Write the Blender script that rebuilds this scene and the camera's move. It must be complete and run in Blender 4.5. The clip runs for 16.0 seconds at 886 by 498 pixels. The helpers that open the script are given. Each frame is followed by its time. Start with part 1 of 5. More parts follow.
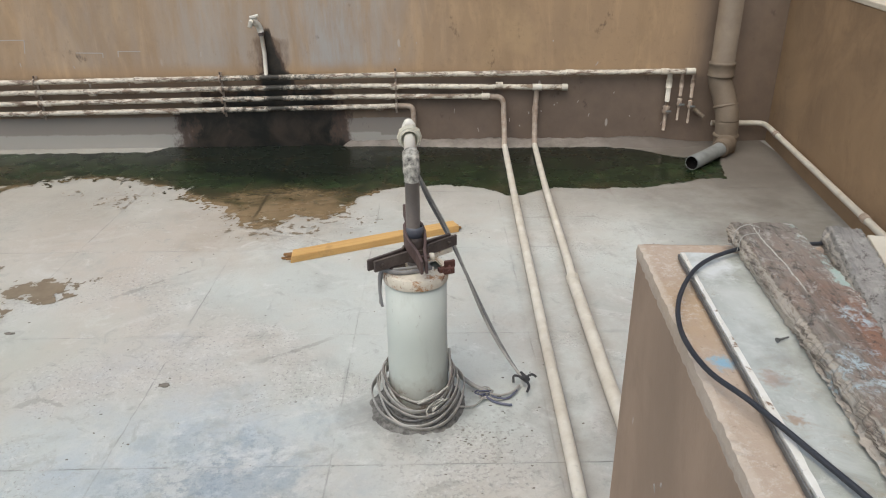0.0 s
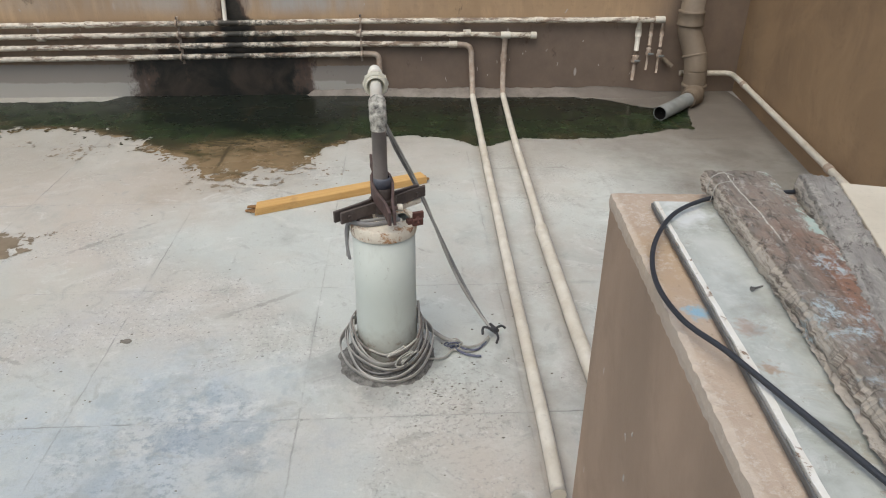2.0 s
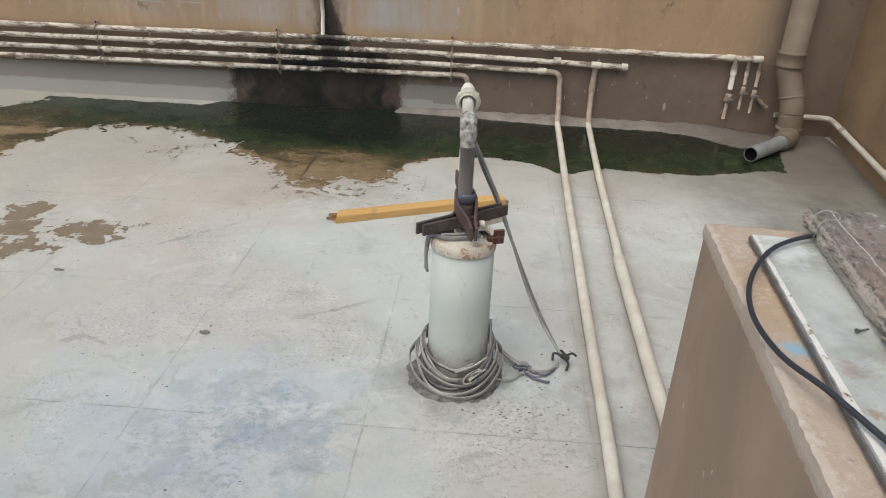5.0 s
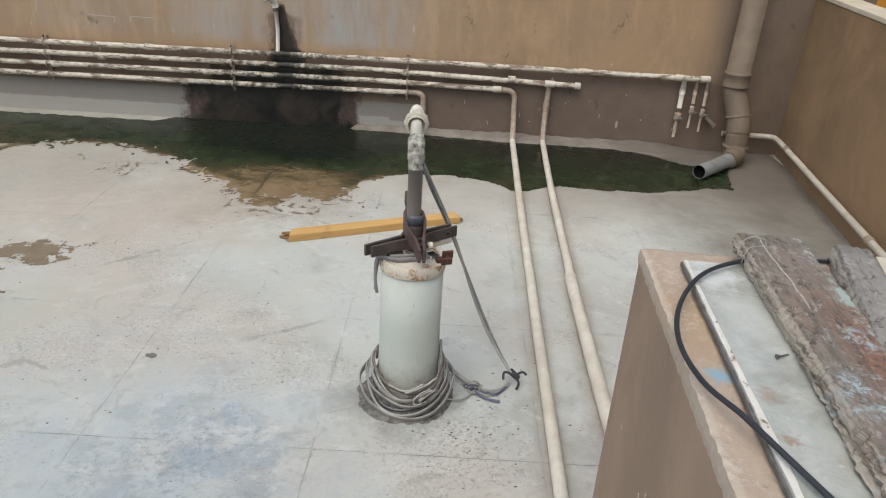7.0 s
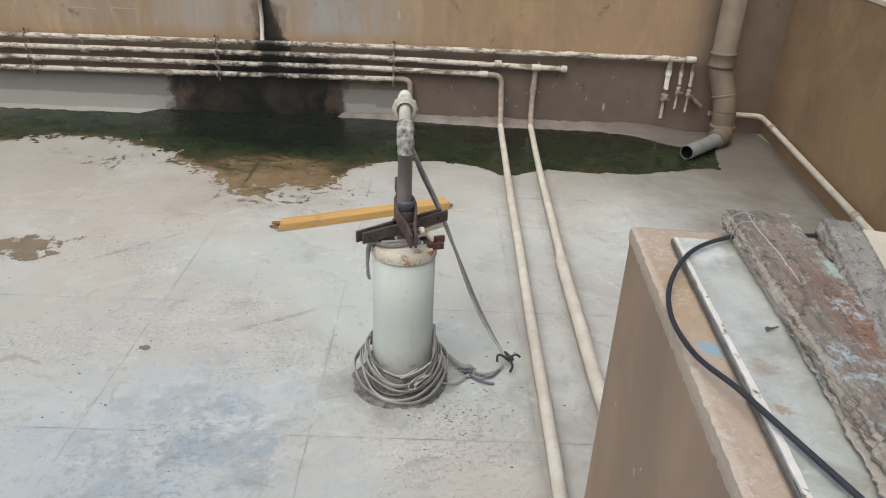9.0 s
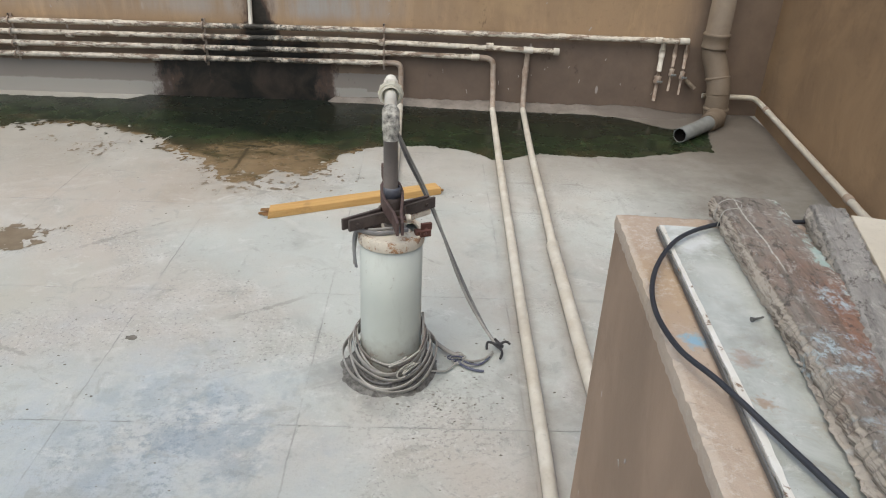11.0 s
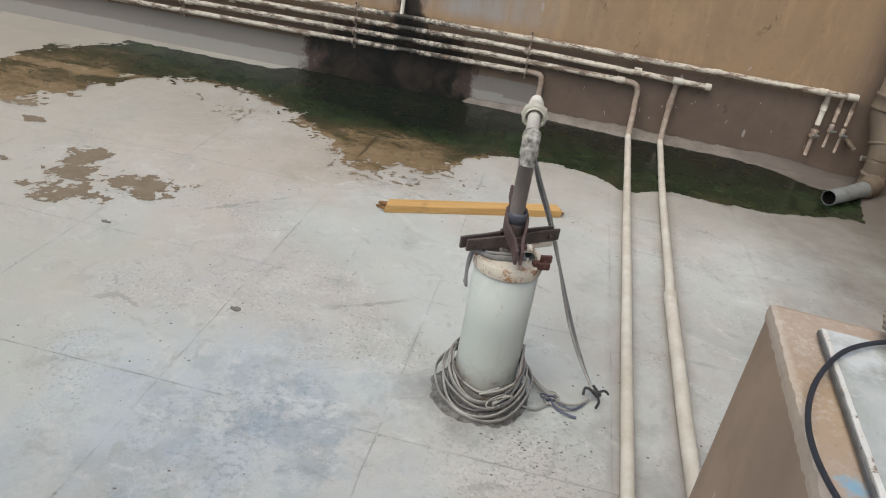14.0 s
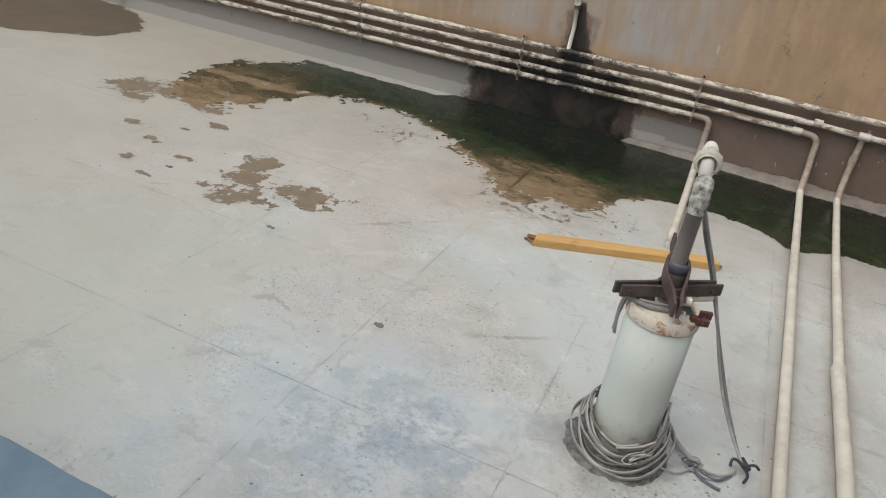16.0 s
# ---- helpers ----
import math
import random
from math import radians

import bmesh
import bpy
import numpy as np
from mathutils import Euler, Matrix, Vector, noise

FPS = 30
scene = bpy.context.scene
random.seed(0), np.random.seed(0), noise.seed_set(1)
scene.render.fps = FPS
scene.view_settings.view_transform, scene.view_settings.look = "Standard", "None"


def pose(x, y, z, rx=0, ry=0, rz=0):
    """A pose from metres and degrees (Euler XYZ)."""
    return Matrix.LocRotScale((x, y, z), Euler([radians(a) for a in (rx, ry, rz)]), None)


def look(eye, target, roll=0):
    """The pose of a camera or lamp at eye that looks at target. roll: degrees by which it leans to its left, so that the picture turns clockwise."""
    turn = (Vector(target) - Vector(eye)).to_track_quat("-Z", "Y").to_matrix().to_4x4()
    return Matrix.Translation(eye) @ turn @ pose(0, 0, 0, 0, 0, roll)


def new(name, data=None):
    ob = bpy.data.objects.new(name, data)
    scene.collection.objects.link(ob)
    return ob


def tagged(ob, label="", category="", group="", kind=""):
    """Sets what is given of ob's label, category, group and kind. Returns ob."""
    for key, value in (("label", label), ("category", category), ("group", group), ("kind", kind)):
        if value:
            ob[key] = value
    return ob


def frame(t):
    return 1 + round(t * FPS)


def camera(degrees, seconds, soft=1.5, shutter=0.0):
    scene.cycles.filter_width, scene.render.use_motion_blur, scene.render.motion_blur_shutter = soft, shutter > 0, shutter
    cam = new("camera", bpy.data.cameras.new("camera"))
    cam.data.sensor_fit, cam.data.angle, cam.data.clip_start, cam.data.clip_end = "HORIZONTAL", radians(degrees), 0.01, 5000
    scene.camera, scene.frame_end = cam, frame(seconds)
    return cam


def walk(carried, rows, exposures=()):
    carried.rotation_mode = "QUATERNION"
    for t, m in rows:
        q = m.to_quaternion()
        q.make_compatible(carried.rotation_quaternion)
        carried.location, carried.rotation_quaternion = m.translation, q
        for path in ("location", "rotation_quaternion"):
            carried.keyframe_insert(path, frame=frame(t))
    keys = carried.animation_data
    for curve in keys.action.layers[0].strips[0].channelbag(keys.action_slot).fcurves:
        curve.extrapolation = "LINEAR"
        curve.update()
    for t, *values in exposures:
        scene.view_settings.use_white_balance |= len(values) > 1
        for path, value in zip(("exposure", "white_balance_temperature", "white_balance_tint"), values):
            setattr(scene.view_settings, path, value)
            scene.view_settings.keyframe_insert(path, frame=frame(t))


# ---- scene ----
cam = camera(64.0, 16.0, soft=1.1)
PATH = [
    (0, (0.065, -1.759, 1.321), (0.077, 0.059, 0.486), -0.6),
    (0.5, (0.069, -1.74, 1.317), (0.114, 0.051, 0.43), -1.0),
    (1, (0.068, -1.736, 1.312), (0.13, 0.039, 0.391), -0.5),
    (1.5, (0.07, -1.739, 1.307), (0.155, 0.02, 0.36), -0.9),
    (2, (0.062, -1.729, 1.302), (0.164, 0.026, 0.348), 0.4),
    (2.5, (0.038, -1.729, 1.3), (0.099, 0.011, 0.316), 0.3),
    (3, (0.056, -1.722, 1.294), (0.071, 0.016, 0.305), -0.8),
    (3.5, (0.065, -1.733, 1.303), (0.103, 0.039, 0.375), -2.7),
    (4, (0.026, -1.75, 1.291), (0.076, 0.034, 0.388), -0.5),
    (4.2, (0.023, -1.747, 1.277), (0.029, 0.03, 0.361), 0.6),
    (6.3, (0.054, -1.738, 1.302), (-0.068, 0.069, 0.454), 3.2),
    (6.5, (0.055, -1.742, 1.305), (0.041, 0.065, 0.447), 4.0),
    (7, (0.068, -1.736, 1.307), (0.081, 0.071, 0.45), 3.7),
    (7.5, (0.075, -1.736, 1.306), (0.097, 0.069, 0.444), 2.7),
    (8, (0.068, -1.742, 1.306), (0.12, 0.063, 0.448), 3.6),
    (8.5, (0.069, -1.745, 1.307), (0.116, 0.066, 0.458), 3.4),
    (8.7, (0.064, -1.746, 1.303), (0.107, 0.053, 0.43), 2.7),
    (10.8, (0.082, -1.719, 1.303), (0.121, 0.058, 0.386), 3.3),
    (11, (0.088, -1.72, 1.302), (0.143, 0.051, 0.374), 2.5),
    (11.5, (0.076, -1.702, 1.288), (0.037, 0.043, 0.312), 1.4),
    (12, (0.066, -1.595, 1.296), (-0.069, 0.118, 0.273), 4.5),
    (12.5, (0.037, -1.583, 1.333), (-0.134, 0.206, 0.454), 5.9),
    (13, (0.014, -1.581, 1.32), (-0.328, 0.161, 0.399), 9.9),
    (13.5, (0.041, -1.601, 1.325), (-0.023, 0.148, 0.357), 9.4),
    (14, (0.036, -1.626, 1.323), (-0.188, 0.117, 0.368), 8.9),
    (14.5, (0.043, -1.616, 1.319), (-0.218, 0.092, 0.312), 6.4),
    (15, (0.041, -1.608, 1.319), (-0.202, 0.117, 0.337), 7.6),
    (15.5, (0.018, -1.618, 1.317), (-0.308, 0.115, 0.373), 4.6),
    (16, (-0.008, -1.613, 1.312), (-0.613, 0.049, 0.378), 9.3),
]
EXPOSURES = [(0.0, 0.03, 6500, 6), (3.0, -0.03, 6500, 6), (11.0, -0.02, 6500, 6), (13.0, -0.09, 6500, 7), (16.0, -0.14, 6500, 6)]
walk(cam, [(t, look(eye, target, roll)) for t, eye, target, roll in PATH],
     exposures=EXPOSURES)

# ---------- world and light ----------
world = bpy.data.worlds.new("overcast_sky")
scene.world = world
world.use_nodes = True
wt = world.node_tree
sky = wt.nodes.new("ShaderNodeTexSky")
sky.sky_type = "NISHITA"
sky.sun_disc = False
sky.sun_elevation = radians(61)
sky.sun_rotation = radians(212)
sky.air_density, sky.dust_density, sky.ozone_density = 1.0, 4.0, 1.0
wt.links.new(sky.outputs[0], wt.nodes["Background"].inputs[0])
wt.nodes["Background"].inputs[1].default_value = 0.15

sun_data = bpy.data.lights.new("sun", "SUN")
sun_data.energy, sun_data.angle, sun_data.color = 1.35, radians(70), (1.0, 0.98, 0.93)
sun = new("sun", sun_data)
sun.matrix_world = look((-1.6, -2.6, 6.0), (0, 0, 0))

# ---------- plan (metres) ----------
WALL_Y = 2.77        # face of the back wall
RIGHT_X = 2.19       # face of the right parapet
LEFT_X = -7.0
FRONT_Y = -3.4
BOX_X, BOX_Y, BOX_Z = 0.411, -0.637, 0.81
# joints of the floor screed
JOINTS_X = [-6.45, -5.75, -5.05, -4.35, -3.65, -2.95, -2.25, -1.55, -0.85, -0.236, 0.38, 0.996, 1.61]
JOINTS_Y = [-2.90, -2.24, -1.58, -0.92, -0.268, 0.402, 1.13, 1.865, 2.50]


# ---------- node materials ----------
class Mat:
    def __init__(self, name, rough=0.7, metal=0.0):
        self.m = bpy.data.materials.new(name)
        self.m.use_nodes = True
        self.t = self.m.node_tree
        self.b = self.t.nodes["Principled BSDF"]
        self.b.inputs["Roughness"].default_value = rough
        self.b.inputs["Metallic"].default_value = metal
        self.pos = self.t.nodes.new("ShaderNodeNewGeometry").outputs["Position"]

    def put(self, socket, v):
        if isinstance(v, bpy.types.NodeSocket):
            self.t.links.new(v, socket)
        elif isinstance(v, tuple) and len(v) == 3 and socket.type == "RGBA":
            socket.default_value = (*v, 1)
        else:
            socket.default_value = v

    def local(self):
        return self.t.nodes.new("ShaderNodeTexCoord").outputs["Object"]

    def scaled(self, co, s):
        n = self.t.nodes.new("ShaderNodeVectorMath")
        n.operation = "MULTIPLY"
        self.put(n.inputs[0], co)
        n.inputs[1].default_value = s
        return n.outputs[0]

    def noise(self, scale, detail=4.0, rough=0.55, warp=0.0, co=None):
        n = self.t.nodes.new("ShaderNodeTexNoise")
        self.put(n.inputs["Vector"], co or self.pos)
        for k, v in (("Scale", scale), ("Detail", detail), ("Roughness", rough), ("Distortion", warp)):
            n.inputs[k].default_value = v
        return n.outputs["Fac"]

    def cells(self, scale, co=None, feature="F1"):
        n = self.t.nodes.new("ShaderNodeTexVoronoi")
        n.feature = feature
        self.put(n.inputs["Vector"], co or self.pos)
        n.inputs["Scale"].default_value = scale
        return n.outputs["Distance"]

    def step(self, v, lo, hi, a=0.0, b=1.0):
        n = self.t.nodes.new("ShaderNodeMapRange")
        for i, x in enumerate((v, lo, hi, a, b)):
            self.put(n.inputs[i], x)
        return n.outputs[0]

    def math(self, op, a, b=0.0):
        n = self.t.nodes.new("ShaderNodeMath")
        n.operation = op
        self.put(n.inputs[0], a)
        self.put(n.inputs[1], b)
        return n.outputs[0]

    def mix(self, fac, a, b, mode="MIX"):
        n = self.t.nodes.new("ShaderNodeMix")
        n.data_type, n.blend_type = "RGBA", mode
        self.put(n.inputs[0], fac)
        self.put(n.inputs[6], a)
        self.put(n.inputs[7], b)
        return n.outputs[2]

    def attr(self, name):
        n = self.t.nodes.new("ShaderNodeAttribute")
        n.attribute_name = name
        return n.outputs["Fac"]

    def near(self, x, y, radius, wobble=0.5):
        """1 at the place (x, y), falling to 0 at the radius, with an uneven edge."""
        n = self.t.nodes.new("ShaderNodeVectorMath")
        n.operation = "DISTANCE"
        flat = self.scaled(self.pos, (1, 1, 0))
        self.put(n.inputs[0], flat)
        n.inputs[1].default_value = (x, y, 0)
        d = self.math("ADD", n.outputs["Value"], self.step(self.noise(2.2 / radius, 5), 0.2, 0.8, -wobble * radius, wobble * radius))
        return self.step(d, radius, radius * 0.25)

    def joints(self, width, wobble=0.006):
        """1 on the lines between the floor panels, 0 beyond the width, with a wandering edge."""
        xyz = self.split()
        shift = self.step(self.noise(14, 5, 0.7), 0.2, 0.8, -wobble, wobble)
        total = None
        for axis, places in ((0, JOINTS_X[6:]), (1, JOINTS_Y[3:])):
            for place in places:
                d = self.math("ABSOLUTE", self.math("ADD", self.math("SUBTRACT", xyz[axis], place), shift))
                line = self.step(d, width, width * 0.2)
                total = line if total is None else self.math("MAXIMUM", total, line)
        return total

    def bump(self, height, strength=0.3, distance=0.01):
        n = self.t.nodes.new("ShaderNodeBump")
        n.invert = distance < 0
        n.inputs["Strength"].default_value, n.inputs["Distance"].default_value = strength, abs(distance)
        self.put(n.inputs["Height"], height)
        if self.b.inputs["Normal"].links:
            self.put(n.inputs["Normal"], self.b.inputs["Normal"].links[0].from_socket)
        self.put(self.b.inputs["Normal"], n.outputs[0])
        return self

    def color(self, c):
        self.put(self.b.inputs["Base Color"], c)
        return self

    def rough(self, v):
        self.put(self.b.inputs["Roughness"], v)
        return self

    def split(self):
        n = self.t.nodes.new("ShaderNodeSeparateXYZ")
        self.put(n.inputs[0], self.pos)
        return n.outputs


def floor_material():
    m = Mat("worn_cement_screed", 0.78)
    flat = m.scaled(m.pos, (1, 1, 0))
    c = m.mix(m.step(m.noise(1.3, 6, 0.6), 0.35, 0.66), (0.57, 0.605, 0.575), (0.455, 0.485, 0.46))
    c = m.mix(m.step(m.noise(0.75, 5, 0.62, 0.5), 0.47, 0.64, 0, 0.6), c, (0.54, 0.475, 0.415))
    c = m.mix(m.step(m.noise(0.9, 5, 0.6, 0.3, flat), 0.36, 0.24, 0, 0.6), c, (0.42, 0.475, 0.44))
    # slate blue stain in front of the well
    c = m.mix(m.math("MULTIPLY", m.near(-0.80, -0.42, 0.80, 0.6), m.step(m.noise(5, 7, 0.7), 0.32, 0.60, 0.15, 0.75)), c, (0.43, 0.50, 0.56))
    c = m.mix(m.math("MULTIPLY", m.near(-0.56, -0.34, 0.42, 0.7), m.step(m.noise(7.5, 8, 0.72, 0.3), 0.47, 0.58, 0, 0.7)), c, (0.27, 0.33, 0.385))
    c = m.mix(m.math("MULTIPLY", m.near(-0.56, -0.34, 0.36, 0.7), m.step(m.noise(42, 6, 0.78), 0.50, 0.58, 0, 0.6)), c, (0.215, 0.26, 0.30))
    # dirt round the foot of the casing
    c = m.mix(m.math("MULTIPLY", m.near(-0.01, -0.04, 0.19, 0.6), 0.75), c, (0.19, 0.19, 0.18))
    c = m.mix(m.math("MULTIPLY", m.near(-0.17, -0.05, 0.12, 0.6), 0.55), c, (0.24, 0.24, 0.235))
    c = m.mix(m.math("MULTIPLY", m.near(0.17, -0.22, 0.30, 0.6), m.step(m.noise(60, 4, 0.65), 0.55, 0.60, 0, 0.65)), c, (0.21, 0.20, 0.185))
    c = m.mix(m.math("MULTIPLY", m.near(-1.25, 1.3, 0.75, 0.6), 0.4), c, (0.48, 0.38, 0.30))
    # silt dried round the water
    c = m.mix(m.math("MULTIPLY", m.near(-0.82, 1.48, 0.62, 0.5), m.step(m.noise(5, 7, 0.72, 0.4), 0.36, 0.60, 0.15, 0.75)), c, (0.37, 0.315, 0.25))
    c = m.mix(m.math("MULTIPLY", m.near(-1.75, 1.75, 0.5, 0.5), m.step(m.noise(5, 7, 0.72, 0.4), 0.36, 0.60, 0.1, 0.6)), c, (0.37, 0.33, 0.27))
    # warm dust along the floor pipes, shade between pipes and tank painted in
    c = m.mix(m.math("MULTIPLY", m.near(0.55, 0.45, 0.55, 0.6), m.step(m.noise(6, 7, 0.72, 0.4), 0.36, 0.62, 0.2, 0.7)), c, (0.40, 0.37, 0.335))
    c = m.mix(m.math("MULTIPLY", m.near(0.50, -0.15, 0.32, 0.6), m.step(m.noise(8, 7, 0.72, 0.4), 0.40, 0.60, 0.1, 0.7)), c, (0.36, 0.345, 0.32))
    # weathered mottling, coarse to fine
    c = m.mix(m.step(m.noise(4.2, 8, 0.70, 0.6), 0.53, 0.64, 0, 0.45), c, (0.36, 0.375, 0.355))
    c = m.mix(m.step(m.noise(2.7, 8, 0.72, 0.9), 0.53, 0.66, 0, 0.5), c, (0.655, 0.66, 0.635))
    c = m.mix(m.step(m.noise(11, 8, 0.74, 0.8), 0.57, 0.645, 0, 0.5), c, (0.33, 0.34, 0.325))
    c = m.mix(m.step(m.noise(9, 7, 0.74, 0.6, m.scaled(m.pos, (0.8, 1.2, 1))), 0.58, 0.66, 0, 0.4), c, (0.72, 0.73, 0.71))
    # faint tan wash in broad patches
    c = m.mix(m.step(m.noise(1.9, 6, 0.65, 0.6), 0.49, 0.62, 0, 0.22), c, (0.47, 0.425, 0.355))
    # pitted places, where the skin has worn off
    patch = m.step(m.noise(2.1, 5, 0.62, 0.4), 0.50, 0.58)
    pits = m.step(m.noise(85, 5, 0.72), 0.565, 0.60, 0, 1.0)
    c = m.mix(m.math("MULTIPLY", m.math("MULTIPLY", pits, patch), 0.65), c, (0.245, 0.25, 0.24))
    c = m.mix(m.math("MULTIPLY", m.step(m.noise(70, 5, 0.75, 0.3, m.scaled(m.pos, (1.1, 0.9, 1))), 0.55, 0.62, 0, 0.38), patch), c, (0.72, 0.73, 0.71))
    c = m.mix(m.step(m.noise(150, 5, 0.8, 0.2), 0.56, 0.62, 0, 0.25), c, (0.31, 0.315, 0.305))
    speck = m.cells(16.0, flat)
    c = m.mix(m.math("MULTIPLY", m.step(speck, 0.085, 0.05), m.step(m.noise(3.3, 3), 0.50, 0.56, 0, 0.8)), c, (0.20, 0.195, 0.18))
    crack = m.cells(0.9, m.scaled(m.pos, (1.0, 1.3, 0.0)), "DISTANCE_TO_EDGE")
    c = m.mix(m.math("MULTIPLY", m.step(m.math("ADD", crack, m.step(m.noise(9, 5, 0.7), 0.3, 0.7, -0.02, 0.02)), 0.006, 0.002), m.step(m.noise(2.1, 3), 0.5, 0.6, 0, 0.5)), c, (0.26, 0.25, 0.23))
    # smoother olive film on the open side of the roof
    c = m.mix(m.math("MULTIPLY", m.near(-1.75, -0.25, 1.05, 0.45), 0.6), c, (0.455, 0.47, 0.40))
    # dirt caught along the joints, here and there
    c = m.mix(m.math("MULTIPLY", m.joints(0.016, 0.010), m.step(m.noise(3.4, 5, 0.7), 0.50, 0.64, 0.0, 0.45)), c, (0.31, 0.315, 0.305))
    c = m.mix(m.math("MULTIPLY", m.joints(0.0034, 0.0040), m.step(m.noise(2.6, 5, 0.7), 0.47, 0.60, 0.0, 0.75)), c, (0.25, 0.25, 0.24))
    # brown dust beside the two floor pipes, their contact shadow painted in with it
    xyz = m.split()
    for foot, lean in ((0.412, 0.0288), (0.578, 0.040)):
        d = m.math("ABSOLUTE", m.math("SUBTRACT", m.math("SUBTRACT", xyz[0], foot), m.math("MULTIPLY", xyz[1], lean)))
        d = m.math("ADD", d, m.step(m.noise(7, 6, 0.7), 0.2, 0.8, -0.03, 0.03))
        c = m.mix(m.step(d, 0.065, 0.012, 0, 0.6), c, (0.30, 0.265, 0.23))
    # warmer silt away from the well, darker towards the back wall
    c = m.mix(m.step(xyz[0], -1.2, -2.8, 0, 0.7), c, (0.405, 0.38, 0.312))
    c = m.mix(m.step(xyz[1], 0.7, 1.8, 0, 0.3), c, (0.40, 0.365, 0.32))
    # damp cement along the foot of the walls, soft corner shade painted in
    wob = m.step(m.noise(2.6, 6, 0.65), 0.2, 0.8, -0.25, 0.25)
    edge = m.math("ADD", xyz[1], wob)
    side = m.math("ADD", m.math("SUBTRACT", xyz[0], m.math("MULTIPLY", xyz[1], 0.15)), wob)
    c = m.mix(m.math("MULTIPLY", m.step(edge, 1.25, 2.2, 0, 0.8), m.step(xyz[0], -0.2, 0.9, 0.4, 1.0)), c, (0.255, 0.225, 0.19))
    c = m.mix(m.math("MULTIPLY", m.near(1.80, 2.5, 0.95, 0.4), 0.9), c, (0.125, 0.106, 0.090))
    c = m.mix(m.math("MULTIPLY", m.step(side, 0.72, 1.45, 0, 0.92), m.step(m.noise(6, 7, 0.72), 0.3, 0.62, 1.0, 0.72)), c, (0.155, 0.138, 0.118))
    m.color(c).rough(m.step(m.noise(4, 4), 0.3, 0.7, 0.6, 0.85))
    m.bump(m.math("MULTIPLY", pits, patch), 0.6, -0.0016).bump(m.noise(120, 5, 0.8), 0.4, 0.003).bump(m.noise(22, 7, 0.75), 0.5, 0.006)
    return m.m


def plaster_material(name, base, second, streaks=True, attributes=False, scars=False):
    m = Mat(name, 0.85)
    drip = m.scaled(m.pos, (1, 1, 0.28))
    c = m.mix(m.step(m.noise(1.6, 5), 0.3, 0.7), base, second)
    if streaks:
        c = m.mix(m.step(m.noise(3.2, 6, 0.66, 0.9, drip), 0.47, 0.66, 0, 0.5), c, tuple(v * 0.72 for v in base))
        c = m.mix(m.step(m.noise(4.5, 7, 0.68, 0.8, drip), 0.53, 0.70, 0, 0.5), c, tuple(min(1, v * 1.35) for v in base))
        c = m.mix(m.step(m.noise(2.6, 6, 0.65, 0.6, m.scaled(m.pos, (1, 1, 0.5))), 0.52, 0.66, 0, 0.6), c, (0.47, 0.33, 0.19))
    c = m.mix(m.step(m.noise(14, 6, 0.7), 0.58, 0.75, 0, 0.35), c, tuple(v * 0.6 for v in second))
    if streaks:
        c = m.mix(m.step(m.noise(11, 6, 0.72, 0.3, m.scaled(m.pos, (1, 1, 0.12))), 0.55, 0.66, 0, 0.35), c, tuple(min(1, v * 1.3) for v in base))
        c = m.mix(m.step(m.noise(34, 7, 0.78), 0.58, 0.66, 0, 0.3), c, tuple(v * 0.55 for v in second))
    else:
        c = m.mix(m.step(m.noise(1.9, 6, 0.62, 0.8), 0.46, 0.66, 0, 0.55), c, tuple(min(1, v * 1.28) for v in base))
        c = m.mix(m.step(m.noise(3.1, 7, 0.66, 0.6), 0.54, 0.70, 0, 0.4), c, tuple(v * 0.7 for v in second))
    if attributes:
        streak = m.math("MULTIPLY", m.attr("grey"), m.step(m.noise(8, 6, 0.7, 0, m.scaled(m.pos, (1, 1, 0.16))), 0.36, 0.6, 0.25, 1.0))
        c = m.mix(streak, c, (0.40, 0.385, 0.37))
        # wet band below the pipes, plus shade painted in near the right corner
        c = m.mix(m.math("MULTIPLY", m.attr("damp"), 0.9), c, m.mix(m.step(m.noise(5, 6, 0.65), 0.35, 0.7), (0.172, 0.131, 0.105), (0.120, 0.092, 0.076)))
        c = m.mix(m.step(m.math("ADD", m.attr("cement"), m.step(m.noise(25, 5, 0.7), 0.2, 0.8, -0.3, 0.3)), 0.42, 0.58, 0, 0.95), c,
                  m.mix(m.step(m.math("ADD", m.attr("lip"), m.step(m.noise(11, 6, 0.7), 0.2, 0.8, -0.3, 0.3)), 0.35, 0.65), (0.265, 0.242, 0.216), (0.385, 0.37, 0.335)))
        rust = m.math("ADD", m.attr("rust"), m.step(m.noise(18, 5, 0.7, 0, m.scaled(m.pos, (1, 1, 0.35))), 0.2, 0.8, -0.25, 0.25))
        c = m.mix(m.step(rust, 0.4, 0.62, 0, 0.8), c, (0.17, 0.115, 0.08))
        algae = m.math("ADD", m.attr("algae"), m.step(m.noise(7.5, 9, 0.70, 0.0, m.scaled(m.pos, (1, 1, 0.6))), 0.25, 0.75, -0.45, 0.45))
        c = m.mix(m.step(algae, 0.22, 0.40, 0, 0.88), c, (0.064, 0.044, 0.035))
        wet = m.step(algae, 0.47, 0.64, 0, 0.97)
        c = m.mix(wet, c, m.mix(m.step(m.noise(4.5, 6, 0.68, 0.5), 0.42, 0.66), (0.007, 0.009, 0.007), (0.050, 0.038, 0.029)))
        m.rough(m.step(wet, 0.0, 1.0, 0.85, 0.38))
        scar = m.cells(7.0, m.scaled(m.pos, (1.0, 1.0, 0.35)))
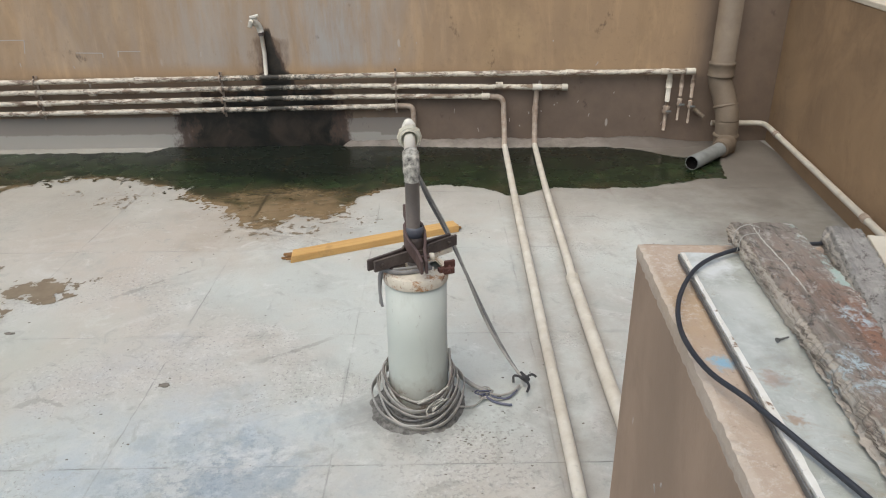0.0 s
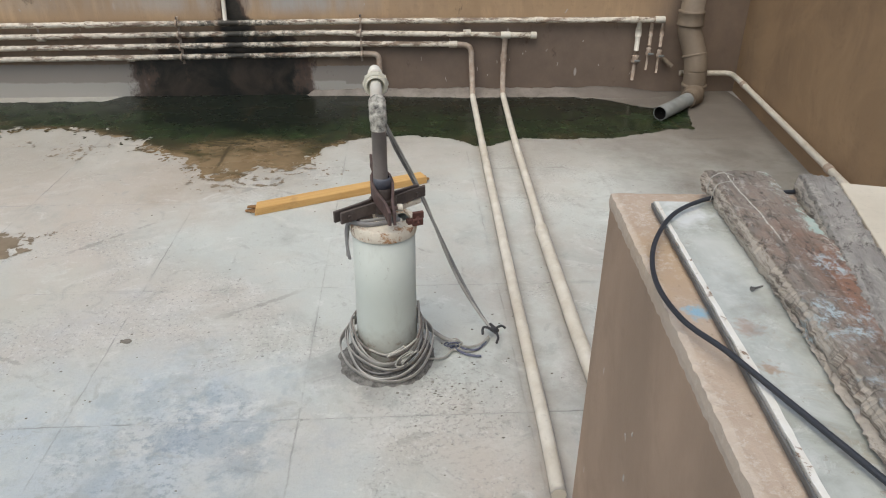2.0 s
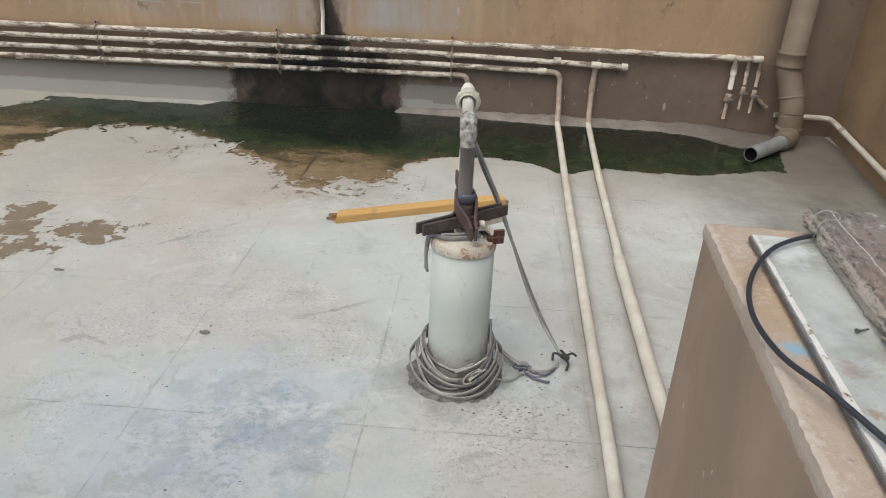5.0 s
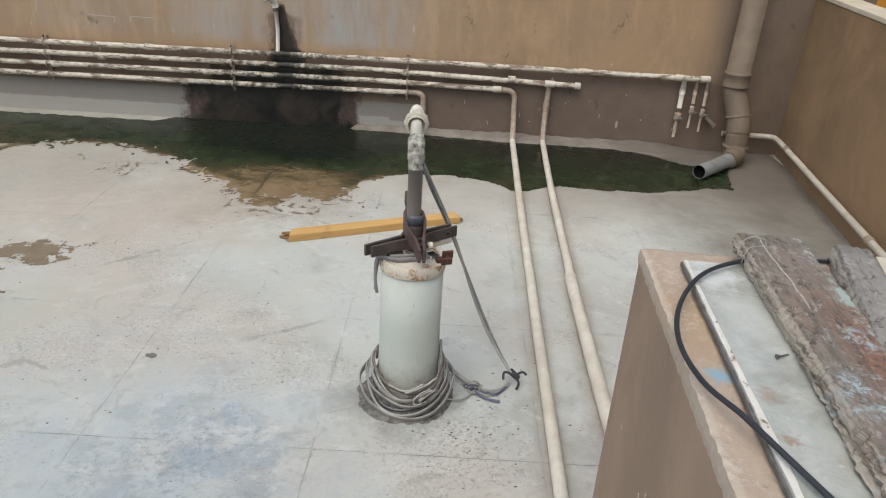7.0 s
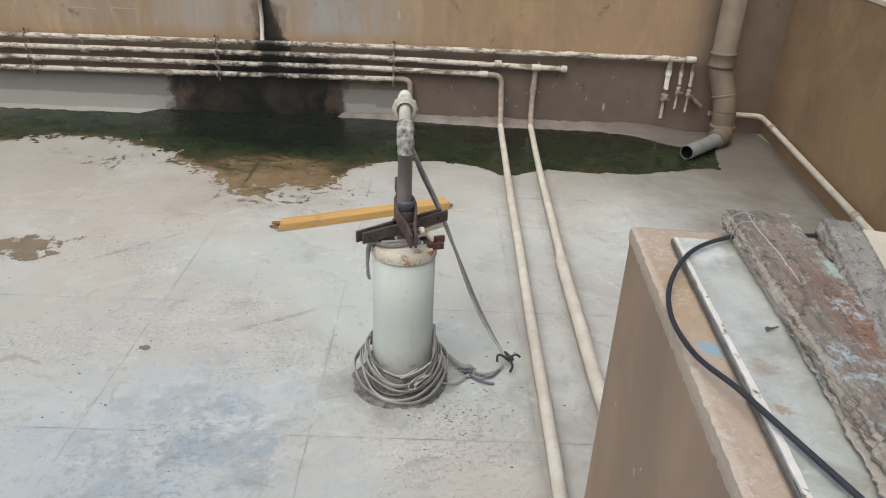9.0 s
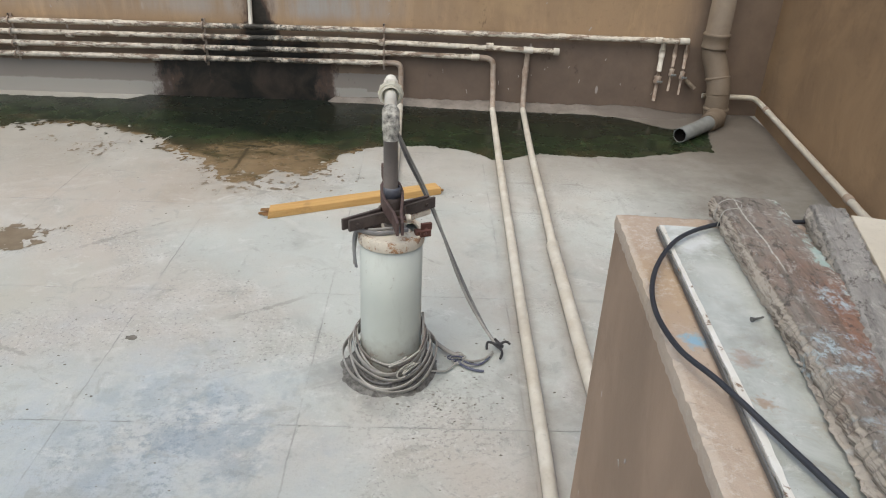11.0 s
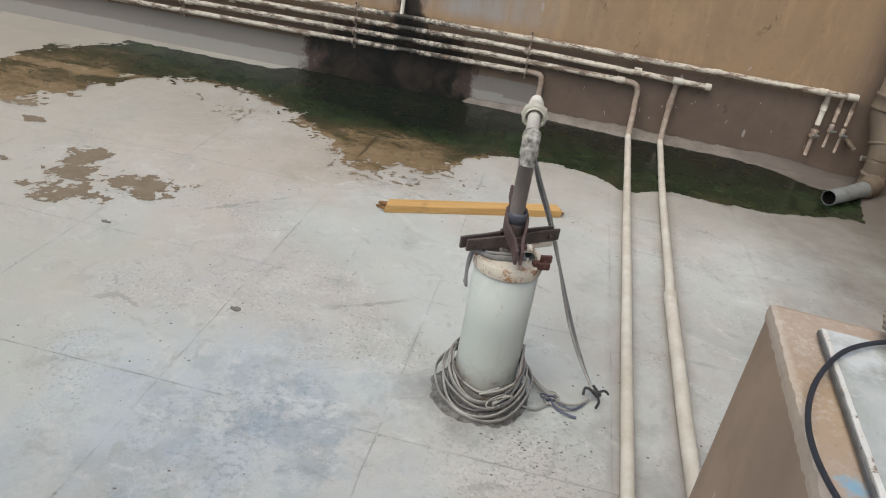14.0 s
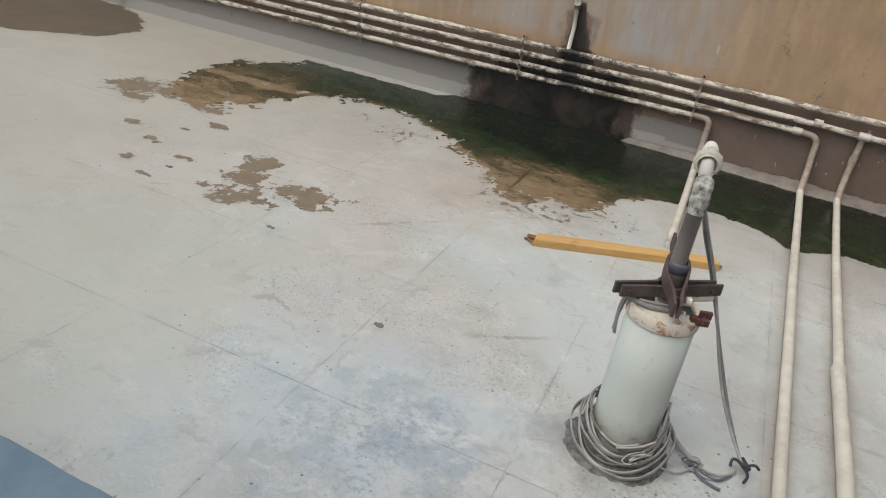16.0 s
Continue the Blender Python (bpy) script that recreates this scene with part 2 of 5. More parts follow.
        c = m.mix(m.math("MULTIPLY", m.step(scar, 0.075, 0.05), m.step(m.noise(2.5, 2), 0.44, 0.5, 0, 0.7)), c, (0.5, 0.46, 0.42))
    if scars:
        chip = m.cells(9.0, m.scaled(m.pos, (1.6, 1.6, 0.7)))
        c = m.mix(m.math("MULTIPLY", m.step(chip, 0.06, 0.04), m.step(m.noise(3.1, 2), 0.5, 0.56, 0, 0.8)), c, (0.56, 0.52, 0.48))
        c = m.mix(m.step(m.noise(2.2, 6, 0.65, 0.5, m.scaled(m.pos, (1, 1, 0.4))), 0.5, 0.7, 0, 0.5), c, (0.25, 0.185, 0.135))
    m.color(c)
    m.bump(m.noise(120, 4, 0.65), 0.3, 0.003).bump(m.noise(7, 5), 0.35, 0.012)
    return m.m


def painted_pipe_material():
    m = Mat("flaking_white_paint_on_iron", 0.6)
    n = m.noise(16, 8, 0.78, 0.3, m.scaled(m.pos, (0.45, 0.8, 2.0)))
    c = m.mix(m.step(m.noise(40, 4), 0.35, 0.7), (0.70, 0.65, 0.555), (0.52, 0.455, 0.365))
    rusty = m.mix(m.step(m.noise(30, 5), 0.35, 0.65), (0.13, 0.085, 0.06), (0.24, 0.17, 0.12))
    c = m.mix(m.step(n, 0.50, 0.54, 0, 0.92), c, rusty)
    # black algae where the tap drips over the pipes
    x = m.math("ABSOLUTE", m.math("ADD", m.split()[0], 0.955))
    wet = m.math("ADD", x, m.step(m.noise(20, 6, 0.75), 0.2, 0.8, -0.09, 0.09))
    c = m.mix(m.step(wet, 0.085, 0.04, 0, 0.93), c, (0.012, 0.012, 0.010))
    c = m.mix(m.math("MULTIPLY", m.step(x, 0.75, 0.2), m.step(m.noise(26, 6, 0.78), 0.46, 0.56, 0, 0.85)), c, (0.03, 0.028, 0.022))
    m.color(c).bump(n, 0.5, 0.003)
    return m.m


def brown_pipe_material():
    m = Mat("brown_weathered_pipe", 0.7)
    m.color(m.mix(m.step(m.noise(22, 6, 0.7), 0.35, 0.68), (0.30, 0.22, 0.165), (0.47, 0.40, 0.33))).bump(m.noise(60, 4), 0.3, 0.002)
    return m.m


def simple(name, a, b, scale, rough=0.6, metal=0.0, bump=0.2, fine=90):
    m = Mat(name, rough, metal)
    co = m.local()
    c = m.mix(m.step(m.noise(scale, 6, 0.65, 0.2, co), 0.35, 0.68), a, b)
    c = m.mix(m.step(m.noise(fine, 4, 0.65, 0, co), 0.6, 0.75, 0, 0.4), c, tuple(v * 0.55 for v in a))
    m.color(c)
    if bump:
        m.bump(m.noise(fine, 4, 0.6, 0, co), bump, 0.002)
    return m.m


def casing_material():
    m = Mat("pale_green_plastic", 0.6)
    m.b.inputs["Specular IOR Level"].default_value = 0.25
    co = m.local()
    c = m.mix(m.step(m.noise(5, 5, 0.6, 0, co), 0.35, 0.7), (0.50, 0.545, 0.505), (0.56, 0.595, 0.555))
    c = m.mix(m.step(m.noise(16, 6, 0.7, 0, m.scaled(co, (1, 1, 0.3))), 0.58, 0.74, 0, 0.4), c, (0.36, 0.37, 0.33))
    c = m.mix(m.step(m.noise(60, 5, 0.75, 0.3, m.scaled(co, (1, 1, 0.45))), 0.64, 0.69, 0, 0.45), c, (0.24, 0.22, 0.19))
    z = m.t.nodes.new("ShaderNodeSeparateXYZ")
    m.put(z.inputs[0], co)
    dirt = m.math("ADD", z.outputs[2], m.step(m.noise(20, 5, 0.7), 0.2, 0.8, -0.05, 0.05))
    c = m.mix(m.step(dirt, 0.15, 0.04, 0, 0.6), c, (0.27, 0.225, 0.18))
    c = m.mix(m.math("MULTIPLY", m.step(dirt, 0.12, 0.06), m.step(m.noise(26, 6, 0.75, 0.3, co), 0.52, 0.60, 0, 0.7)), c, (0.16, 0.085, 0.05))
    m.color(c).bump(m.noise(50, 3, 0.5, 0, co), 0.08, 0.002)
    return m.m


def rust_ring_material():
    m = Mat("cream_paint_with_rust", 0.65)
    n = m.noise(26, 7, 0.75, 0.4)
    c = m.mix(m.step(m.noise(60, 4), 0.3, 0.7), (0.66, 0.61, 0.51), (0.56, 0.51, 0.42))
    c = m.mix(m.step(n, 0.53, 0.60, 0, 0.9), c, m.mix(m.step(m.noise(14, 4), 0.4, 0.6), (0.36, 0.165, 0.05), (0.14, 0.06, 0.03)))
    m.color(c).bump(n, 0.5, 0.003)
    return m.m


def timber_material():
    m = Mat("yellow_sawn_timber", 0.65)
    co = m.scaled(m.local(), (1.5, 22, 22))
    c = m.mix(m.step(m.noise(2.2, 5, 0.6, 0.6, co), 0.35, 0.68), (0.64, 0.405, 0.155), (0.52, 0.30, 0.10))
    c = m.mix(m.step(m.noise(9, 5, 0.7, 0, m.local()), 0.6, 0.72, 0, 0.4), c, (0.27, 0.16, 0.07))
    m.color(c).bump(m.noise(6, 4, 0.6, 0.3, co), 0.3, 0.002)
    return m.m


def old_board_material(name, dark, light, red, painted):
    m = Mat(name, 0.85)
    co = m.local()
    grain = m.noise(2.0, 7, 0.72, 0.5, m.scaled(co, (34, 3.0, 34)))
    c = m.mix(m.step(m.noise(8, 7, 0.7, 0.4, m.scaled(co, (1.6, 0.7, 1))), 0.36, 0.66), dark, light)
    x = m.t.nodes.new("ShaderNodeSeparateXYZ")
    m.put(x.inputs[0], co)
    if painted:
        # bare red wood towards the middle, grey mortar skin at the back and sides
        bare = m.math("MULTIPLY", m.step(x.outputs[1], -0.10, -0.30), m.step(x.outputs[0], 0.030, 0.060))
        c = m.mix(m.math("MULTIPLY", bare, m.step(m.noise(9, 7, 0.72, 0.5, co), 0.40, 0.56, 0.05, 0.9)), c, red)
        c = m.mix(m.math("MULTIPLY", m.step(x.outputs[1], -0.02, -0.12), m.step(m.noise(16, 7, 0.75, 0.5, m.scaled(co, (1.4, 0.8, 1))), 0.50, 0.60, 0, 0.5)), c, (0.30, 0.205, 0.155))
    c = m.mix(m.step(grain, 0.50, 0.60, 0, 0.5), c, tuple(v * 0.5 for v in dark))
    c = m.mix(m.step(m.noise(30, 8, 0.8, 0.5, m.scaled(co, (1.3, 0.8, 1.3))), 0.53, 0.60, 0, 0.6), c, (0.46, 0.435, 0.39))
    c = m.mix(m.step(m.noise(46, 8, 0.82, 0.5, m.scaled(co, (1.4, 0.8, 2.2))), 0.54, 0.60, 0, 0.75), c, (0.06, 0.05, 0.042))
    # broken flanks show pale layers
    flank = m.step(x.outputs[2], 0.0315, 0.029)
    layer = m.noise(24, 7, 0.75, 0.6, m.scaled(co, (0.6, 0.55, 5.0)))
    c = m.mix(m.math("MULTIPLY", flank, m.step(layer, 0.44, 0.54, 0.15, 0.9)), c, (0.50, 0.45, 0.385))
    c = m.mix(m.math("MULTIPLY", flank, m.step(layer, 0.45, 0.38, 0, 0.8)), c, (0.085, 0.07, 0.058))
    if painted:
        # a thin white run along the board, mint paint in scabs near its far edge
        wander = m.step(m.noise(7, 6, 0.7, 0, co), 0.2, 0.8, -0.006, 0.006)
        d = m.math("ABSOLUTE", m.math("ADD", m.math("SUBTRACT", m.math("SUBTRACT", x.outputs[0], 0.030), m.math("MULTIPLY", x.outputs[1], -0.02)), wander))
        run = m.math("MULTIPLY", m.step(d, 0.0018, 0.0008), m.step(x.outputs[1], -0.26, -0.23))
        c = m.mix(m.math("MULTIPLY", run, m.step(m.noise(120, 6, 0.8, 0, co), 0.40, 0.52, 0.1, 0.9)), c, (0.58, 0.56, 0.50))
        scab = m.step(m.noise(38, 8, 0.82, 0.5, m.scaled(co, (1.2, 0.6, 1))), 0.50, 0.56, 0, 0.85)
        rim = m.math("ADD", x.outputs[0], m.step(m.noise(12, 5, 0.7, 0, co), 0.2, 0.8, -0.016, 0.016))
        c = m.mix(m.math("MULTIPLY", m.step(rim, 0.082, 0.092), scab), c, m.mix(m.step(m.noise(20, 4, 0.6, 0, co), 0.45, 0.6), (0.40, 0.52, 0.47), (0.60, 0.60, 0.55)))
        for px, py, r in ((0.543, -1.10, 0.048), (0.60, -0.98, 0.035), (0.555, -1.22, 0.05)):
            spot = m.math("MULTIPLY", m.near(px, py, r, 0.9), m.step(m.noise(60, 8, 0.84, 0.4, m.scaled(co, (1, 0.7, 1))), 0.49, 0.54, 0, 0.8))
            c = m.mix(spot, c, (0.46, 0.56, 0.60))
    m.color(c).bump(grain, 0.6, 0.003).bump(m.noise(70, 7, 0.8, 0, m.scaled(co, (1.6, 0.7, 1.6))), 0.8, 0.004)
    return m.m


def cover_slab_material():
    m = Mat("pale_polished_cover_sheet", 0.38)
    co = m.local()
    c = m.mix(m.step(m.noise(11, 7, 0.68, 0.6, co), 0.36, 0.66), (0.48, 0.495, 0.455), (0.31, 0.32, 0.28))
    c = m.mix(m.step(m.noise(13, 7, 0.74, 0.8, co), 0.53, 0.68, 0, 0.6), c, (0.33, 0.27, 0.19))
    c = m.mix(m.step(m.noise(26, 7, 0.78, 0.6, co), 0.55, 0.66, 0, 0.55), c, (0.62, 0.62, 0.585))
    c = m.mix(m.step(m.noise(70, 5, 0.75, 0, co), 0.61, 0.68, 0, 0.6), c, (0.24, 0.20, 0.15))
    c = m.mix(m.step(m.noise(4.5, 5, 0.55, 0.6, m.scaled(co, (1.4, 0.6, 1))), 0.45, 0.66, 0, 0.55), c, (0.60, 0.625, 0.59))
    # pale patch: the sky's sheen at the back left, painted in
    c = m.mix(m.math("MULTIPLY", m.near(0.475, -0.75, 0.075, 0.8), 0.8), c, (0.70, 0.73, 0.72))
    c = m.mix(m.math("MULTIPLY", m.near(0.462, -1.06, 0.022, 0.8), 0.6), c, (0.36, 0.24, 0.17))
    c = m.mix(m.math("MULTIPLY", m.near(0.450, -1.14, 0.014, 0.9), 0.6), c, (0.34, 0.21, 0.12))
    # dark patch: the board's reflection and shadow, painted on the sheet
    c = m.mix(m.math("MULTIPLY", m.near(0.53, -1.02, 0.10, 0.8), 0.5), c, (0.24, 0.24, 0.205))
    m.color(c).rough(m.step(m.noise(6, 4, 0.6, 0, co), 0.3, 0.7, 0.07, 0.27)).bump(m.noise(30, 4, 0.6, 0, co), 0.08, 0.002)
    return m.m


def rusty_edge_material():
    m = Mat("chipped_slab_edge", 0.8)
    c = m.mix(m.step(m.noise(18, 5), 0.35, 0.68), (0.74, 0.73, 0.69), (0.60, 0.57, 0.50))
    c = m.mix(m.step(m.noise(34, 6, 0.75, 0.4), 0.57, 0.62, 0, 0.9), c, (0.17, 0.09, 0.04))
    m.color(c).bump(m.noise(80, 5, 0.7), 0.4, 0.002)
    return m.m


def rim_material():
    m = Mat("sandy_worn_rim", 0.9)
    c = m.mix(m.step(m.noise(6, 5), 0.35, 0.7), (0.405, 0.305, 0.222), (0.45, 0.362, 0.285))
    c = m.mix(m.math("MULTIPLY", m.near(0.44, -0.87, 0.13, 0.5), 0.7), c, (0.44, 0.32, 0.205))
    worn = m.math("MULTIPLY", m.step(m.noise(95, 7, 0.82, 0.2), 0.50, 0.60), m.step(m.noise(9, 5, 0.65), 0.42, 0.64, 0.05, 0.65))
    c = m.mix(worn, c, (0.58, 0.53, 0.465))
    c = m.mix(m.step(m.noise(80, 4, 0.7), 0.62, 0.7, 0, 0.5), c, (0.20, 0.15, 0.11))
    xyz = m.split()
    # plaster rubbed pale along the outer arris
    arris = m.math("ABSOLUTE", m.math("SUBTRACT", m.math("SUBTRACT", xyz[0], 0.456), m.math("MULTIPLY", xyz[1], 0.0699)))
    arris = m.math("ADD", arris, m.step(m.noise(30, 7, 0.78), 0.2, 0.8, -0.009, 0.009))
    c = m.mix(m.step(arris, 0.011, 0.004, 0, 0.5), c, (0.55, 0.485, 0.41))
    c = m.mix(m.math("MULTIPLY", m.near(0.422, -1.008, 0.021, 0.6), 0.85), c, (0.22, 0.42, 0.56))
    m.color(c).bump(m.noise(60, 5, 0.7), 0.5, 0.004)
    return m.m


def puddle_material():
    m = Mat("algae_water", 0.14)
    d = m.math("ADD", m.attr("depth"), m.step(m.noise(6, 6, 0.68, 0.5, m.scaled(m.pos, (0.6, 1.3, 1))), 0.2, 0.8, -0.34, 0.34))
    silt = m.mix(m.step(m.noise(12, 6, 0.68), 0.35, 0.68), (0.255, 0.185, 0.106), (0.180, 0.127, 0.070))
    silt = m.mix(m.step(m.noise(3.2, 5, 0.65), 0.45, 0.65, 0, 0.5), silt, (0.27, 0.205, 0.125))
    c = m.mix(m.step(d, 0.05, 0.24), silt, (0.085, 0.068, 0.032))
    # torn rafts of dark algae over the silt
    raft = m.math("ADD", m.attr("depth"), m.step(m.noise(15, 8, 0.78, 1.2, m.scaled(m.pos, (0.6, 1.4, 1))), 0.25, 0.75, -0.42, 0.42))
    c = m.mix(m.step(raft, 0.17, 0.23, 0, 0.85), c, (0.050, 0.043, 0.022))
    c = m.mix(m.step(d, 0.22, 0.48), c, m.mix(m.step(m.noise(9, 6, 0.7, 0.8), 0.42, 0.68), (0.010, 0.019, 0.009), (0.036, 0.058, 0.022)))
    c = m.mix(m.step(d, 0.55, 0.85), c, (0.010, 0.014, 0.009))
    c = m.mix(m.math("MULTIPLY", m.joints(0.011, 0.009), m.step(m.noise(5, 4, 0.7), 0.42, 0.55, 0, 0.8)), c, (0.035, 0.028, 0.014))
    m.color(c).rough(m.step(m.noise(5, 5, 0.6), 0.3, 0.7, 0.12, 0.4))
    m.b.inputs["Specular IOR Level"].default_value = 0.25
    m.bump(m.noise(40, 4, 0.6), 0.06, 0.003)
    return m.m


def fillet_material():
    m = Mat("stained_cement_strip", 0.85)
    c = m.mix(m.step(m.noise(7, 7, 0.7), 0.35, 0.66), (0.29, 0.258, 0.226), (0.18, 0.155, 0.132))
    c = m.mix(m.step(m.noise(30, 7, 0.78), 0.55, 0.64, 0, 0.5), c, (0.12, 0.105, 0.09))
    # damp and soft shade of the drain corner painted in here too
    c = m.mix(m.math("MULTIPLY", m.near(1.65, 2.70, 0.85, 0.4), 0.85), c, (0.13, 0.112, 0.096))
    m.color(c).bump(m.noise(50, 6, 0.75), 0.6, 0.004)
    return m.m


def wet_patch_material():
    m = Mat("brown_damp_stain", 0.45)
    m.color(m.mix(m.step(m.noise(14, 6, 0.7), 0.35, 0.68), (0.195, 0.155, 0.108), (0.255, 0.21, 0.152))).bump(m.noise(120, 3), 0.2, 0.002)
    return m.m


FLOOR = floor_material()
WALL = plaster_material("brown_washed_plaster", (0.43, 0.295, 0.172), (0.34, 0.237, 0.15), attributes=True)
PARAPET = plaster_material("brown_parapet_plaster", (0.31, 0.208, 0.118), (0.235, 0.158, 0.094), streaks=False)
TANK = plaster_material("brown_smooth_plaster", (0.375, 0.275, 0.20), (0.295, 0.215, 0.155), streaks=False, scars=True)
COPING = simple("cream_coping", (0.62, 0.57, 0.47), (0.52, 0.47, 0.38), 6, 0.8)
PIPE = painted_pipe_material()
PIPE_BROWN = brown_pipe_material()
PIPE_CREAM = simple("cream_plastic_pipe", (0.69, 0.66, 0.58), (0.54, 0.495, 0.41), 9, 0.55, 0, 0.3, 60)
DRAIN = simple("beige_drain_plastic", (0.20, 0.158, 0.114), (0.145, 0.112, 0.081), 6, 0.7)
DRAIN_GREY = simple("grey_drain_plastic", (0.22, 0.23, 0.222), (0.145, 0.152, 0.148), 10, 0.6)
BLACK = simple("dark_inside", (0.006, 0.006, 0.006), (0.010, 0.009, 0.008), 8, 0.95)
BLACK.node_tree.nodes["Principled BSDF"].inputs["Specular IOR Level"].default_value = 0.05
CASING = casing_material()
RING = rust_ring_material()
IRON = simple("rust_brown_iron", (0.070, 0.055, 0.050), (0.125, 0.10, 0.088), 26, 0.6, 0.2, 0.5)
IRON_BROWN = simple("dark_red_brown_iron", (0.085, 0.058, 0.055), (0.13, 0.085, 0.075), 30, 0.6, 0.2, 0.5)
COLLAR = simple("blue_grey_tape", (0.07, 0.075, 0.095), (0.11, 0.115, 0.13), 30, 0.5)
IRON_RED = simple("red_rust_iron", (0.085, 0.038, 0.030), (0.13, 0.055, 0.042), 30, 0.7, 0.1, 0.4)
RISER = simple("grey_brown_pipe_plastic", (0.18, 0.157, 0.143), (0.225, 0.197, 0.18), 18, 0.5)
SLEEVE = simple("scabby_grey_sleeve", (0.54, 0.52, 0.455), (0.055, 0.052, 0.048), 60, 0.85, 0, 0.9, 160)
WHITE_PVC = simple("white_plastic", (0.74, 0.72, 0.65), (0.66, 0.63, 0.55), 20, 0.4)
UNION = simple("cream_grey_union", (0.50, 0.48, 0.39), (0.58, 0.56, 0.47), 24, 0.5)
CABLE_GREY = simple("grey_cable", (0.42, 0.41, 0.385), (0.24, 0.233, 0.22), 14, 0.55)
CABLE_PALE = simple("pale_grey_cable", (0.46, 0.45, 0.425), (0.33, 0.32, 0.30), 14, 0.5)
CABLE_DARK = simple("dark_grey_cable", (0.15, 0.15, 0.155), (0.26, 0.255, 0.25), 24, 0.55)
CABLE_BLACK = simple("black_cable", (0.022, 0.025, 0.032), (0.032, 0.035, 0.042), 15, 0.5)
TAPE = simple("black_tape", (0.03, 0.03, 0.032), (0.05, 0.05, 0.055), 40, 0.5)
WIRE_PALE = simple("pale_wire", (0.44, 0.43, 0.39), (0.30, 0.29, 0.26), 40, 0.5)
WIRE_BLUE = simple("slate_blue_wire", (0.09, 0.10, 0.16), (0.13, 0.14, 0.19), 40, 0.5)
TIMBER = timber_material()
TAPE_GREY = simple("dark_flat_cable", (0.09, 0.09, 0.088), (0.16, 0.158, 0.15), 40, 0.6)
SPLINTER = simple("splintered_wood", (0.22, 0.12, 0.05), (0.36, 0.20, 0.08), 40, 0.85, 0, 0.6)
BOARD_A = old_board_material("mortar_caked_board", (0.17, 0.146, 0.122), (0.28, 0.245, 0.208), (0.26, 0.135, 0.088), True)
BOARD_B = old_board_material("grey_caked_board", (0.23, 0.215, 0.195), (0.37, 0.35, 0.32), (0.26, 0.20, 0.17), False)
SLAB = cover_slab_material()
SLAB_EDGE = rusty_edge_material()
RIM = rim_material()
JOINT = simple("grey_joint_filling", (0.25, 0.245, 0.23), (0.58, 0.575, 0.55), 2.2, 0.9)
FILLET = fillet_material()
PUDDLE = puddle_material()
DAMP = wet_patch_material()
DAMP_DARK = simple("dark_damp_silt", (0.105, 0.085, 0.058), (0.135, 0.11, 0.078), 4, 0.5)
MORTAR = simple("dark_rough_mortar", (0.075, 0.073, 0.068), (0.25, 0.245, 0.232), 60, 0.95, 0, 0.9, 60)
BLUE = simple("blue_grey_painted_sheet", (0.115, 0.165, 0.205), (0.17, 0.225, 0.26), 7, 0.45)
CHALK = simple("chalk_line", (0.46, 0.42, 0.38), (0.40, 0.36, 0.32), 30, 0.9)
ORANGE = simple("orange_wall_paint", (0.75, 0.34, 0.02), (0.68, 0.30, 0.02), 2, 0.7)
SLATE = simple("slate_grey_paint", (0.06, 0.065, 0.07), (0.08, 0.085, 0.09), 4, 0.6)
DEBRIS = simple("dark_crumbs", (0.13, 0.12, 0.10), (0.24, 0.22, 0.19), 30, 0.95)


# ---------- mesh helpers ----------
def from_lists(name, verts, faces, material=None, smooth=False):
    me = bpy.data.meshes.new(name)
    me.from_pydata([tuple(v) for v in verts], [], faces)
    if smooth:
        me.polygons.foreach_set("use_smooth", [True] * len(me.polygons))
    if material:
        me.materials.append(material)
    me.update()
    return me


def part(name, me, material, parent=None, label="", at=None):
    if isinstance(me, bmesh.types.BMesh):
        bm, me = me, bpy.data.meshes.new(name)
        bm.to_mesh(me)
        bm.free()
    if material and not me.materials:
        me.materials.append(material)
    ob = new(name, me)
    if at is not None:
        ob.matrix_basis = at
    if parent:
        ob.parent = parent
    if label:
        tagged(ob, label)
    return ob


def under(ob, parent):
    """Hang a part below another part of the same thing, where it stands."""
    ob.parent = parent
    ob.matrix_parent_inverse = parent.matrix_basis.inverted()
    return ob


def thing(name, x, y, z, label, category, group="", turn=0.0):
    ob = new(name)
    ob.empty_display_size = 0.05
    ob.matrix_basis = pose(x, y, z, 0, 0, turn)
    return tagged(ob, label, category, group)


def block(sx, sy, sz, bevel=0.004, seg=2, base=True):
    """A box with rounded edges, its foot at z = 0."""
    bm = bmesh.new()
    bmesh.ops.create_cube(bm, size=1)
    bmesh.ops.scale(bm, vec=(sx, sy, sz), verts=bm.verts)
    if base:
        bmesh.ops.translate(bm, vec=(0, 0, sz / 2), verts=bm.verts)
    if bevel:
        bmesh.ops.bevel(bm, geom=bm.edges[:], offset=bevel, segments=seg, affect="EDGES", profile=0.6)
    return bm


def smooth_path(points, n=8, closed=False):
    """A Catmull-Rom line through the points."""
    p = [Vector(q) for q in points]
    out, last = [], len(p) if closed else len(p) - 1
    for i in range(last):
        if closed:
            a, b, c, d = p[i - 1], p[i], p[(i + 1) % len(p)], p[(i + 2) % len(p)]
        else:
            a, b, c, d = p[max(i - 1, 0)], p[i], p[i + 1], p[min(i + 2, len(p) - 1)]
        for k in range(n):
            t = k / n
            out.append(0.5 * (2 * b + (c - a) * t + (2 * a - 5 * b + 4 * c - d) * t * t + (3 * b - a - 3 * c + d) * t ** 3))
    if not closed:
        out.append(p[-1])
    return out


